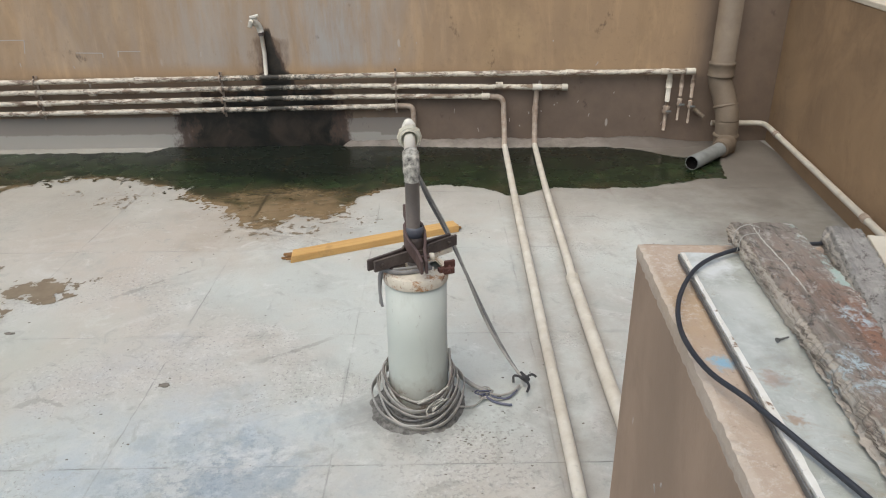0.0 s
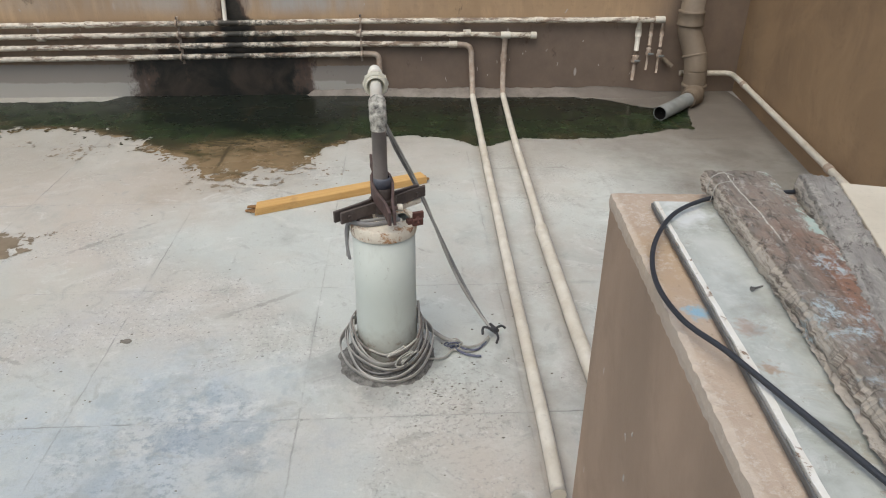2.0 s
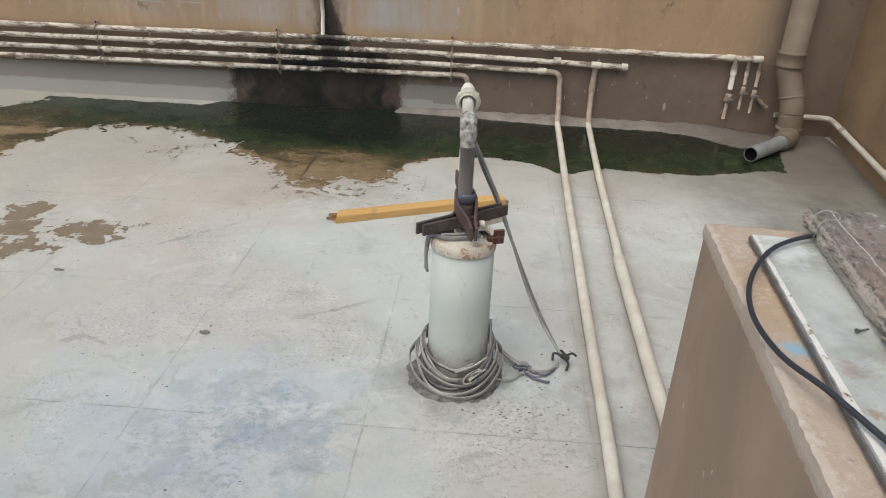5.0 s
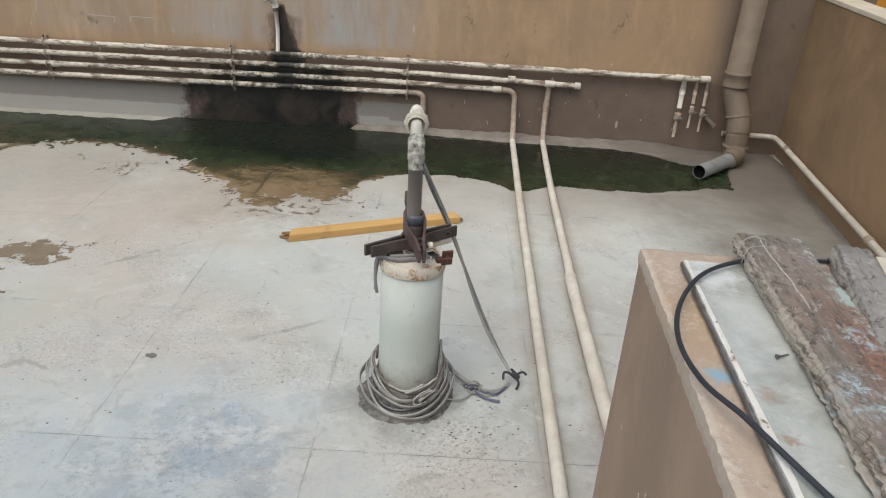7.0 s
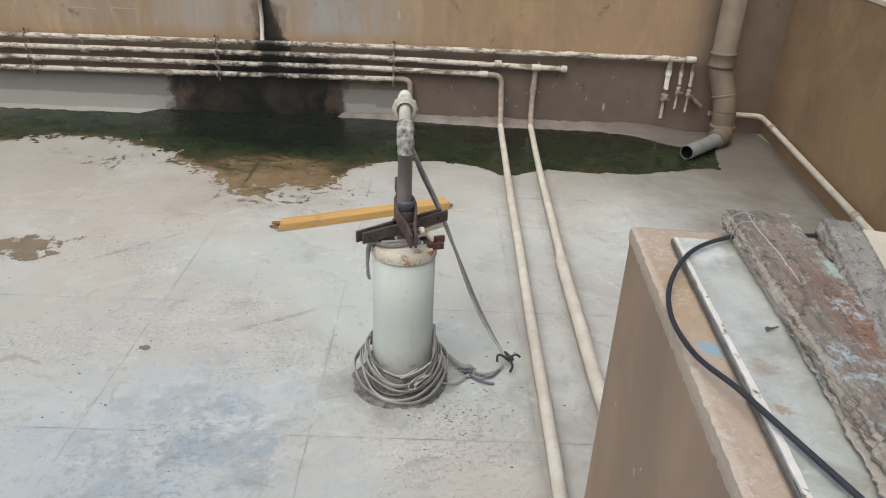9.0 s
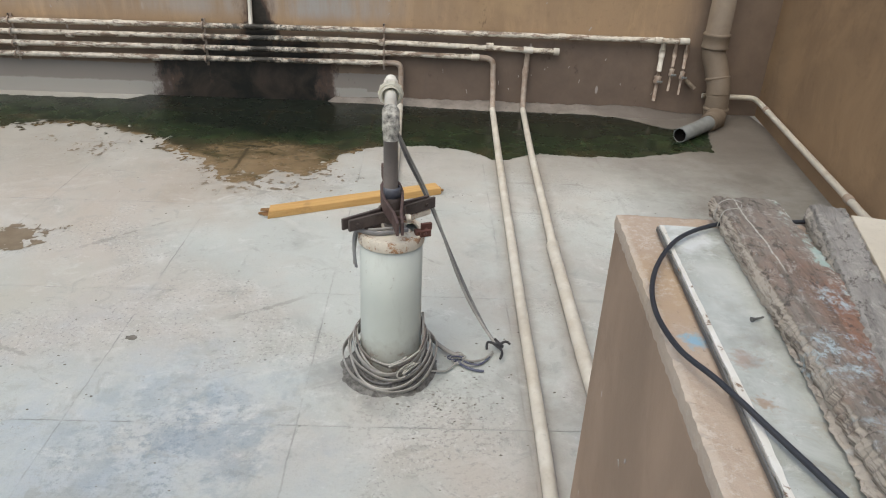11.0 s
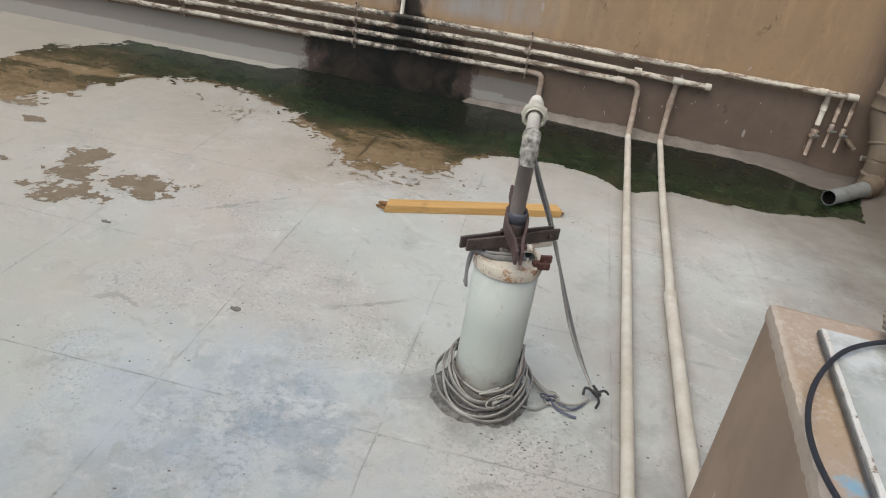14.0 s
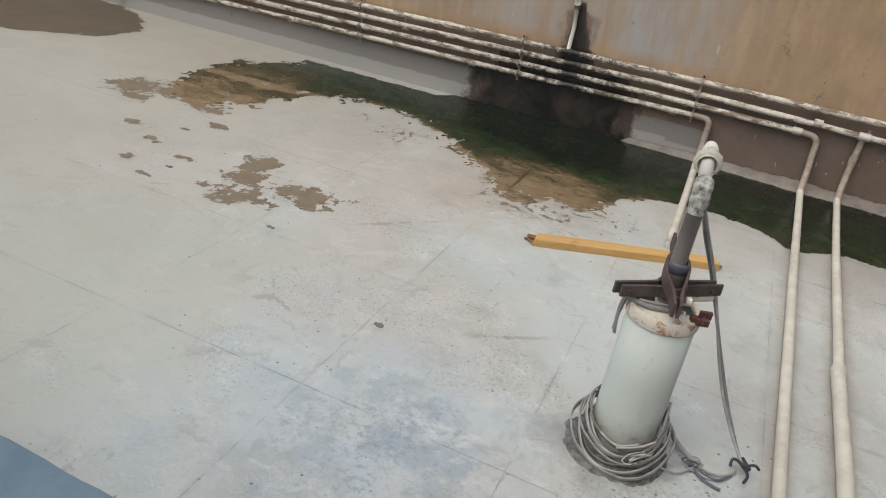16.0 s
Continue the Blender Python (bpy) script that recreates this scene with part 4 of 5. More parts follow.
# thin pipe along the foot of the parapet
side = thing("side_pipe", RIGHT_X - 0.05, WALL_Y - 0.08, 0.13, "thin cream pipe along the foot of the parapet", "pipe")
pipe_run(side, bend([(1.84, WALL_Y - 0.035, 0.13), (east_x(2.72) - 0.05, WALL_Y - 0.05, 0.13), (east_x(2.6) - 0.04, 2.6, 0.128), (east_x(-1.6) - 0.04, -1.6, 0.12)], 0.05), 0.0165, PIPE_CREAM)
for y in (2.45, 1.10, -0.1):
    local_socket(side, (east_x(y) - 0.04, y, 0.119 + 0.0021 * (y + 1.6)), (0.15, 1, 0), 0.021, 0.05, PIPE_BROWN)
stub = thing("pipe_stub", 1.735, WALL_Y - 0.035, 0.20, "short brown pipe stub in the wall", "pipe stub")
part("elbow", tube(bend([(0, 0.05, 0.01), (0, -0.02, 0.008), (0.035, -0.032, -0.02)], 0.03), 0.014, 12), DRAIN, stub)


# ---------- the well ----------
well = thing("well_casing", 0, 0, 0, "pale green plastic borewell casing with a rusty top ring", "well casing")
CR = 0.086
part("casing", lathe([(CR + 0.003, 0.0), (CR + 0.002, 0.1), (CR, 0.25), (CR, 0.452), (CR - 0.006, 0.452), (CR - 0.006, 0.05)], 48), CASING, well)
sharp(part("top_ring", lathe([(CR + 0.0005, 0.430), (CR + 0.004, 0.428), (CR + 0.005, 0.434), (CR + 0.005, 0.452), (CR + 0.002, 0.458), (CR - 0.012, 0.459), (CR - 0.014, 0.452)], 48), RING, well))


def lid_mesh():
    """The lid of the casing, with an uneven hole broken into it."""
    seg, verts, faces = 48, [], []
    for ring in range(9):
        for k in range(seg):
            a, r = 2 * math.pi * k / seg, 0.004 + 0.0095 * ring
            verts.append((r * math.cos(a), r * math.sin(a), 0.456 + 0.003 * rough_noise(r * math.cos(a), r * math.sin(a), 14, 3)))
    for i in range(8):
        for k in range(seg):
            a, b = i * seg + k, i * seg + (k + 1) % seg
            x, y = verts[a][0], verts[a][1]
            hole = ((x - 0.058) / 0.027) ** 2 + ((y - 0.012) / 0.021) ** 2
            if hole + 0.3 * rough_noise(x, y, 40, 9) > 1:
                faces.append((a, b, b + seg, a + seg))
    return from_lists("lid", verts, faces, None, True)


part("lid", lid_mesh(), RING, well)
# black disc stands in for the unlit depth of the bore
part("dark_bore", lathe([(0.001, 0.40), (CR - 0.008, 0.40)], 32), BLACK, well)
# iron pipe clamp: a pair of long bars and a pair of prongs round the riser
clamp = thing("pipe_clamp", 0, 0.03, 0.459, "rusty brown iron clamp that holds the riser pipe", "pipe clamp")


def clamp_plate(points, h0, h1, thick=0.007, drop=0.0):
    """A bent iron flat along points in plan, standing on edge between heights h0 and h1."""
    p = [Vector((x, y, 0)) for x, y in points]
    verts, faces = [], []
    for i, q in enumerate(p):
        t = (p[min(i + 1, len(p) - 1)] - p[max(i - 1, 0)]).normalized()
        s = Vector((-t.y, t.x, 0)) * thick / 2
        fall = drop * (i / (len(p) - 1))
        for dz in (h0 - fall, h1 - fall):
            for sgn in (-1, 1):
                verts.append(q + s * sgn + Vector((0, 0, dz)))
    for i in range(len(p) - 1):
        a = 4 * i
        for u, v in ((0, 1), (1, 3), (3, 2), (2, 0)):
            faces.append((a + u, a + v, a + 4 + v, a + 4 + u))
    n = 4 * (len(p) - 1)
    faces += [(0, 2, 3, 1), (n, n + 1, n + 3, n + 2)]
    bm = bmesh.new()
    me = from_lists("plate", verts, faces)
    bm.from_mesh(me)
    bmesh.ops.recalc_face_normals(bm, faces=bm.faces)
    bmesh.ops.bevel(bm, geom=[e for e in bm.edges if e.is_manifold and e.calc_face_angle(0) > 0.8], offset=0.0012, segments=1, affect="EDGES")
    return bm


def turned(points, degrees):
    c, s = math.cos(radians(degrees)), math.sin(radians(degrees))
    return [(x * c - y * s, x * s + y * c) for x, y in points]


BAR = 38
for sgn in (1, -1):
    reach = 0.143 if sgn < 0 else 0.152
    line = [(-reach, 0.009 * sgn), (-0.06, 0.011 * sgn), (-0.034, 0.013 * sgn), (-0.02, 0.025 * sgn), (0.0, 0.0285 * sgn), (0.02, 0.025 * sgn), (0.034, 0.013 * sgn), (0.06, 0.011 * sgn), (0.283 - reach, 0.009 * sgn)]
    part("clamp_bar", clamp_plate(turned(line, BAR), 0.018, 0.050, thick=0.008), IRON, clamp)
# the second clamp leans: high behind the riser, low in front
for sgn in (1, -1):
    line = [(0.0070 * sgn, 0.128), (0.0085 * sgn, 0.052), (0.0245 * sgn, 0.026), (0.0275 * sgn, 0.0), (0.0245 * sgn, -0.022), (0.0100 * sgn, -0.085), (0.0062 * sgn, -0.130)]
    part("prong", clamp_plate(turned(line, 12), 0.090, 0.128, thick=0.008, drop=0.064), IRON_BROWN, clamp)
part("prong_bolt", tube([(0.012, -0.092, 0.058), (0.050, -0.082, 0.058)], 0.0055, 6), IRON_BROWN, clamp)
part("prong_nut", tube([(0.040, -0.086, 0.058), (0.052, -0.083, 0.058)], 0.010, 6), RING, clamp)
part("hub", lathe([(0.0185, 0.010), (0.024, 0.010), (0.025, 0.02), (0.0245, 0.07), (0.0225, 0.090), (0.0185, 0.092)], 24), IRON, clamp)
part("collar", lathe([(0.0195, 0.080), (0.0240, 0.082), (0.0245, 0.104), (0.0225, 0.109), (0.0195, 0.110)], 24), COLLAR, clamp, "dark blue grey taped collar")
part("packing", block(0.07, 0.035, 0.016, 0.004), RING, clamp, "rust flaked packing piece", pose(0.068, 0.058, 0.0005, 0, 0, BAR))
part("packing", block(0.05, 0.030, 0.016, 0.004), IRON, clamp, "", pose(-0.055, -0.040, 0.0005, 0, 0, BAR))
for x, y in ((-0.095, -0.074), (0.085, 0.066)):
    part("bolt", tube([(x - 0.014, y + 0.018, 0.034), (x + 0.014, y - 0.018, 0.034)], 0.006, 6), IRON, clamp)
# separate bracket at the rim
rim = thing("rim_bracket", 0.090, -0.026, 0.468, "small red rusty bracket bolted at the casing rim", "bracket")
part("plate", block(0.030, 0.010, 0.020, 0.002), IRON_RED, rim, at=pose(0.004, 0.006, 0.0, 0, 0, 20))
part("plate", block(0.030, 0.010, 0.018, 0.002), IRON_RED, rim, at=pose(0.002, -0.014, -0.010, 0, 0, 20))
part("bolt", tube([(0.002, -0.028, 0.0), (0.004, 0.018, 0.008)], 0.0045, 6), IRON_RED, rim)
part("foot", block(0.030, 0.020, 0.012, 0.002), IRON_RED, rim, at=pose(-0.012, 0.0, -0.0105, 0, 0, 20))

riser = thing("riser_pipe", -0.004, 0.03, 0.5, "grey brown delivery pipe with white union and open end", "riser pipe")
part("pipe", tube([(0, 0, -0.05), (0, 0.003, 0.21)], 0.0195, 20), RISER, riser)
part("sleeve", tube(smooth_path([(0, 0.003, 0.198), (0, 0.004, 0.222), (-0.001, 0.009, 0.243), (-0.002, 0.024, 0.257), (-0.003, 0.038, 0.261)], 6), [0.0212] * 6 + [0.0232] * 5 + [0.0225] * 7 + [0.0232] * 6 + [0.0200], 20), SLEEVE, riser, "scabby grey wrapped elbow")
part("white_pipe", tube([(-0.003, 0.030, 0.2575), (-0.015, 0.262, 0.286)], 0.0163, 20), WHITE_PVC, riser, "white plastic pipe end")
AXIS = Vector((-0.012, 0.222, 0.026)).normalized()
uni = Matrix.Translation((-0.0095, 0.160, 0.2735)) @ AXIS.to_track_quat("Z", "Y").to_matrix().to_4x4()
union = sharp(part("union_nut", lathe([(0.0165, 0.004), (0.0225, 0.002), (0.0225, -0.014), (0.0255, -0.018), (0.0285, -0.016), (0.0290, -0.010), (0.0315, -0.010), (0.0335, -0.006), (0.0335, 0.012), (0.031, 0.018), (0.0245, 0.019), (0.0245, 0.036), (0.0165, 0.038)], 32), UNION, riser, "cream grey union nut", uni), 40)
for k in range(10):
    q = 2 * math.pi * k / 10
    rib = part("grip_rib", block(0.006, 0.0045, 0.020, 0.001, 1), UNION, riser, "", uni @ pose(0.0322 * math.cos(q), 0.0322 * math.sin(q), -0.006, 0, 0, math.degrees(q)))
    under(rib, union)
part("union_tail", tube([(-0.0115, 0.200, 0.2785), (-0.0138, 0.240, 0.2833)], 0.0205, 18), WHITE_PVC, riser)

# power cable from the riser down to the taped joint on the floor
cable = thing("power_cable", 0.325, 0.075, 0.02, "grey flat power cable hanging from the riser to the floor", "cable")
inv = cable.matrix_basis.inverted()
hang = [(0.012, 0.075, 0.70), (0.035, 0.115, 0.62), (0.080, 0.185, 0.50), (0.128, 0.215, 0.38), (0.180, 0.205, 0.26), (0.235, 0.165, 0.15), (0.285, 0.118, 0.07), (0.318, 0.085, 0.03)]
hang = smooth_path(hang, 6)
part("cable", tube([inv @ p for p in hang], 0.0046, 10, flat=1.1), CABLE_DARK, cable)
part("second_strand", tube([inv @ (p + Vector((0.009 * math.sin(i * 0.16), -0.006 + 0.004 * math.sin(i * 0.4), 0.003))) for i, p in enumerate(hang)], 0.0040, 8), CABLE_GREY, cable)
part("tape_joint", tube([(-0.012, 0.018, 0.016), (0.012, -0.006, 0.008)], [0.011, 0.010], 10), TAPE, cable, "black tape knot")
for ends in (((0, 0, 0.014), (-0.03, 0.004, 0.02), (-0.034, -0.014, 0.006)), ((0.004, 0, 0.014), (0.024, 0.004, 0.024), (0.038, 0.002, 0.016)), ((0.006, -0.006, 0.010), (0.012, -0.03, 0.006), (0.004, -0.055, 0.002))):
    part("tie", tube(smooth_path(ends, 5), 0.004, 8), TAPE, cable)
wires = ((WIRE_PALE, 0.0035, [(0.31, 0.07, 0.012), (0.285, 0.032, 0.014), (0.245, 0.018, 0.012), (0.205, 0.03, 0.016)]),
         (WIRE_PALE, 0.003, [(0.312, 0.066, 0.008), (0.275, 0.018, 0.006), (0.235, 0.0, 0.008), (0.20, 0.01, 0.012), (0.165, -0.03, 0.010), (0.12, -0.035, 0.012)]),
         (WIRE_BLUE, 0.0038, [(0.195, 0.022, 0.012), (0.225, -0.01, 0.010), (0.262, -0.022, 0.007), (0.278, -0.022, 0.006)]),
         (WIRE_BLUE, 0.003, [(0.20, 0.034, 0.014), (0.232, 0.008, 0.012), (0.268, 0.008, 0.008), (0.30, 0.045, 0.010)]),
         (CABLE_GREY, 0.007, [(0.205, 0.035, 0.016), (0.165, 0.06, 0.020), (0.125, 0.10, 0.030), (0.105, 0.10, 0.06)]))
for mat, r, pts in wires:
    part("wire", tube([inv @ p for p in smooth_path(pts, 6)], r, 8), mat, cable)
rng = random.Random(5)
for i in range(6):
    c = Vector((0.198 + rng.uniform(-0.012, 0.012), 0.026 + rng.uniform(-0.012, 0.012), 0.016))
    tilt = rng.uniform(0, math.pi)
    loop = [c + Vector((0.017 * math.cos(a), 0.013 * math.sin(a) * math.cos(tilt), 0.012 * math.sin(a) * math.sin(tilt) + 0.002)) for a in [k * math.pi / 4 for k in range(8)]]
    part("wire_loop", tube([inv @ p for p in smooth_path(loop, 3, True)] + [inv @ loop[0]], 0.0022, 6), WIRE_PALE if i % 2 else WIRE_BLUE, cable)

# coils of flat cable round the foot of the casing
coil = thing("cable_coil", 0, 0, 0, "coil of grey flat cable round the foot of the casing", "cable coil")
rng = random.Random(11)
levels = ((0.097, 0.084, 5), (0.104, 0.063, -5), (0.112, 0.043, 4), (0.121, 0.026, -2), (0.131, 0.014, 2), (0.103, 0.034, 11), (0.099, 0.060, -13))
for i, (r, z, tilt) in enumerate(levels):
    ph = rng.uniform(0, 6.28)
    ring = []
    for k in range(20):
        a = 2 * math.pi * k / 20
        rr = r + 0.004 * math.sin(2 * a + ph) + 0.0025 * math.sin(3 * a - ph) + rng.uniform(-0.001, 0.001)
        x, y = rr * math.cos(a) * 1.02, rr * math.sin(a) - 0.010
        if math.hypot(x, y) < CR + 0.009:
            f = (CR + 0.009) / math.hypot(x, y)
            x, y = x * f, y * f
        ring.append((x, y, max(0.010, z + (0.74 - 0.05 * (i % 6)) * (y + r) * (0.55 + 0.45 * ease(y, 0.06, -0.06)) + math.tan(radians(tilt)) * x * 0.6 + 0.003 * math.sin(3 * a + ph))))
    line = smooth_path(ring, 4, True)
    part("loop", tube(line + [line[0]], 0.0112 if i < 5 else 0.0050, 10, flat=0.26 if i < 5 else 0.6), (RISER, CABLE_GREY, CABLE_GREY, CABLE_PALE, CABLE_GREY, CABLE_DARK, CABLE_PALE)[i], coil)
part("end", tube(smooth_path([(-0.098, 0.02, 0.06), (-0.103, 0.012, 0.11), (-0.095, 0.0, 0.150)], 5), 0.0042, 8, flat=0.6), CABLE_GREY, coil)
part("end", tube(smooth_path([(0.085, -0.075, 0.05), (0.094, -0.04, 0.11), (0.093, -0.012, 0.17), (0.091, 0.0, 0.195)], 5), 0.0040, 8), CABLE_GREY, coil)
part("end", tube(smooth_path([(0.0, -0.118, 0.085), (0.05, -0.108, 0.105), (0.085, -0.085, 0.12), (0.078, -0.082, 0.10), (0.04, -0.118, 0.062)], 5), 0.003, 8), WIRE_PALE, coil)
part("end", tube(smooth_path([(-0.05, -0.10, 0.10), (0.0, -0.112, 0.088), (0.05, -0.10, 0.108)], 5), 0.0032, 8), WIRE_PALE, coil)
rng = random.Random(31)
for k in range(5):
    cx, cz, w = 0.060 + rng.uniform(-0.012, 0.014), 0.078 + rng.uniform(-0.014, 0.016), rng.uniform(0.016, 0.030)
    tilt, out = rng.uniform(0.3, 1.1), rng.uniform(0.002, 0.010)
    loop = [(cx + w * math.cos(q), -0.112 - out + 0.35 * (cx - 0.03) + 0.012 * math.sin(q + k), cz + 0.55 * w * math.sin(q) + tilt * w * math.cos(q)) for q in [j * math.pi / 5 for j in range(9)]]
    part("wire_bow", tube(smooth_path(loop, 4), 0.0024, 6), WIRE_PALE if k % 3 else CABLE_DARK, coil)
# strap of dark cable that hangs at the rim
strap = thing("rim_cable", -0.09, -0.01, 0.44, "dark flat cable hung over the casing rim", "cable")
part("cable", tube(smooth_path([(0.135, 0.0, 0.021), (0.10, -0.022, 0.024), (0.055, -0.034, 0.024), (0.022, -0.03, 0.026), (0.0, -0.014, 0.022), (-0.010, 0.0, -0.01), (-0.011, 0.006, -0.06), (-0.006, 0.004, -0.10)], 6), 0.0068, 8, flat=0.45), CABLE_DARK, strap)
part("cable", tube(smooth_path([(0.13, 0.014, 0.022), (0.085, -0.008, 0.027), (0.03, -0.022, 0.028), (0.004, -0.006, 0.024), (-0.008, 0.008, -0.03), (-0.013, 0.012, -0.095)], 6), 0.0048, 8, flat=0.5), CABLE_GREY, strap)


def mortar_mesh():
    """An uneven mortar collar round the casing."""
    verts, faces, seg = [], [], 64
    for ring, (r, z) in enumerate(((0.088, 0.030), (0.098, 0.020), (0.114, 0.014), (0.131, 0.009), (0.147, -0.004))):
        for k in range(seg):
            a = 2 * math.pi * k / seg
            w = rough_noise(math.cos(a), math.sin(a), 1.6, ring * 0.15)
            rr = r + ((0.012 * w + 0.003 * rough_noise(math.cos(a), math.sin(a), 15, 3)) if ring else 0)
            verts.append((rr * math.cos(a), rr * math.sin(a) - 0.008 * (ring > 0), z + 0.006 * rough_noise(math.cos(a) * r * 30, math.sin(a) * r * 30, 1, 2) * (ring < 4)))
    for i in range(4):
        for k in range(seg):
            a, b = i * seg + k, i * seg + (k + 1) % seg
            faces.append((a, b, b + seg, a + seg))
    return from_lists("mortar_collar", verts, faces, None, True)


tagged(part("mortar_collar", mortar_mesh(), MORTAR), "rough dark mortar round the foot of the casing", "mortar")


# ---------- timber on the floor ----------
def timber():
    """A sawn batten whose end is split and torn."""
    ob = thing("wooden_batten", -0.585, 1.02, 0.0, "yellow sawn wooden batten with a splintered end", "wooden batten", turn=23.5)
    bm = block(0.80, 0.066, 0.032, 0.002, 1)
    for v in bm.verts:
        v.co.x += 0.40
        if v.co.x < 0.01:
            v.co.x += 0.022 * (v.co.y > 0) + 0.006 * (v.co.z > 0.02)
    bmesh.ops.subdivide_edges(bm, edges=bm.edges[:], cuts=2)
    for v in bm.verts:
        v.co += Vector((0, 0.002 * rough_noise(v.co.x, v.co.y, 8), 0.001 * rough_noise(v.co.x, v.co.y, 12, 4)))
        v.co.y += 0.004 * math.sin(v.co.x * 3.5)
    part("batten", bm, TIMBER, ob)
    for x, y, z, l, w in ((0.010, 0.024, 0.016, 0.05, 0.020), (0.002, 0.006, 0.022, 0.045, 0.018), (0.004, -0.016, 0.010, 0.04, 0.022), (-0.004, 0.016, 0.004, 0.05, 0.026)):
        sp = block(l, w, 0.007, 0.002, 1)
        for v in sp.verts:
            if v.co.x < 0:
                v.co.y *= 0.4
        part("splinter", sp, SPLINTER, ob, at=pose(x, y, z, 4, 6, rng.uniform(-6, 6)))
    for x, y in ((0.80, 0.014), (0.802, -0.012)):
        part("splinter", block(0.035, 0.014, 0.010, 0.002, 1), SPLINTER, ob, at=pose(x, y, 0.008, 0, 0, rng.uniform(-8, 8)))
    return ob


timber()


# ---------- tank with its cover and boards ----------
def ragged(width, length, thick, rag, chip, top, seed, nx=22, step=0.0075, flare=0.0):
    """A slab with uneven sides, crumbling top edges and a rough top; its back left corner is the origin."""
    ny = max(20, int(length / step))
    verts, faces = [], []
    for layer, level in enumerate((0.0, 0.5, 1.0)):
        for i in range(nx + 1):
            for j in range(ny + 1):
                u, v = i / nx, j / ny
                edge, far = min(u, 1 - u) * width, (abs(u - 0.5) * 2) ** 3
                sgn = 1.0 if u < 0.5 else -1.0
                px = u * width + sgn * far * rag * (0.35 * rough_noise(v * length, 5 * sgn, 22, seed) + 1.3 * rough_noise(v * length, 9 * sgn + level, 120, seed + level))
                px += sgn * (abs(u - 0.5) * 2) ** 12 * rag * (0.9 * (layer == 2) - 0.7 * (layer == 1) + 1.2 * (layer == 0))
                px -= sgn * (abs(u - 0.5) * 2) ** 16 * flare * (1 - level) * (1 + 0.5 * rough_noise(v * length, 3 * sgn, 30, seed + 6))
                py = -v * length + 2.5 * rag * (rough_noise(u * width, 3, 24, seed + 1) + 0.5 * rough_noise(u * width, 3 + level, 90, seed + 1)) * (1 - v) ** 10
                pz = level * thick
                if layer == 2:
                    crumble = max(0.0, 1 - edge / 0.006) * max(0.0, 0.5 + 0.7 * rough_noise(v * length, 4 * sgn, 45, seed + 4)) + 0.6 * max(0.0, 1 - v * length / 0.010)
                    pz += top * (rough_noise(u * width, v * length * 0.15, 70, seed) + 0.6 * rough_noise(u * width, v * length, 120, seed)) - chip * crumble
                verts.append((px, py, pz))
    m = (nx + 1) * (ny + 1)

    def idx(s, i, j):
        return s * m + i * (ny + 1) + j

    for i in range(nx):
        for j in range(ny):
            faces.append((idx(2, i, j), idx(2, i, j + 1), idx(2, i + 1, j + 1), idx(2, i + 1, j)))
            faces.append((idx(0, i, j), idx(0, i + 1, j), idx(0, i + 1, j + 1), idx(0, i, j + 1)))
    for s in (0, 1):
        for j in range(ny):
            faces.append((idx(s, 0, j), idx(s, 0, j + 1), idx(s + 1, 0, j + 1), idx(s + 1, 0, j)))
            faces.append((idx(s, nx, j), idx(s + 1, nx, j), idx(s + 1, nx, j + 1), idx(s, nx, j + 1)))
        for i in range(nx):
            faces.append((idx(s, i, 0), idx(s + 1, i, 0), idx(s + 1, i + 1, 0), idx(s, i + 1, 0)))
            faces.append((idx(s, i, ny), idx(s, i + 1, ny), idx(s + 1, i + 1, ny), idx(s + 1, i, ny)))
    used = sorted({k for f in faces for k in f})
    back = {k: n for n, k in enumerate(used)}
    return from_lists("slab", [verts[k] for k in used], [tuple(back[k] for k in f) for f in faces])


tank = thing("tank", BOX_X, BOX_Y, 0, "brown plastered low water tank with sandy worn rim", "water tank", turn=-4.0)
bm = block(1.0, 1.9, BOX_Z - 0.012, 0.014, 3)
bmesh.ops.translate(bm, vec=(0.5, -0.95, 0), verts=bm.verts)
part("body", bm, TANK, tank)
part("rim", ragged(1.0, 1.9, 0.03, 0.0007, 0.005, 0.0007, 12.0, nx=110, step=0.010), RIM, tank, at=pose(0, 0, BOX_Z - 0.027))
TOP = BOX_Z + 0.007

cover = thing("cover_sheet", 0.462, -0.705, TOP, "pale stained cover sheet lying on the tank", "cover sheet", turn=-4.6)
bm = block(0.9, 1.5, 0.009, 0.0015, 1)
bmesh.ops.subdivide_edges(bm, edges=[e for e in bm.edges if e.calc_length() > 0.3], cuts=70)
for v in bm.verts:
    v.co += Vector((0.45, -0.75, 0))
    if v.co.x < 0.02:
        v.co.x += 0.0008 * rough_noise(v.co.y, 0, 40, 8)
sheet = part("sheet", bm, SLAB, cover)
bm = block(0.0064, 1.49, 0.0096, 0.0006, 1)
bmesh.ops.subdivide_edges(bm, edges=[e for e in bm.edges if e.calc_length() > 0.3], cuts=90)
for v in bm.verts:
    v.co += Vector((0.0028, -0.75, 0.0006))
    v.co.x += (0.0030 * bell(v.co.y, -0.44, 0.16)) * (v.co.x > 0.0028) + 0.0011 * rough_noise(v.co.y, v.co.x * 5, 60, 8)
part("chipped_edge", bm, SLAB_EDGE, sheet)
# dark strip for the sheet's dirty edge and the shadow gap beside it
bm = block(0.0028, 1.49, 0.0075, 0.0006, 1)
bmesh.ops.subdivide_edges(bm, edges=[e for e in bm.edges if e.calc_length() > 0.3], cuts=120)
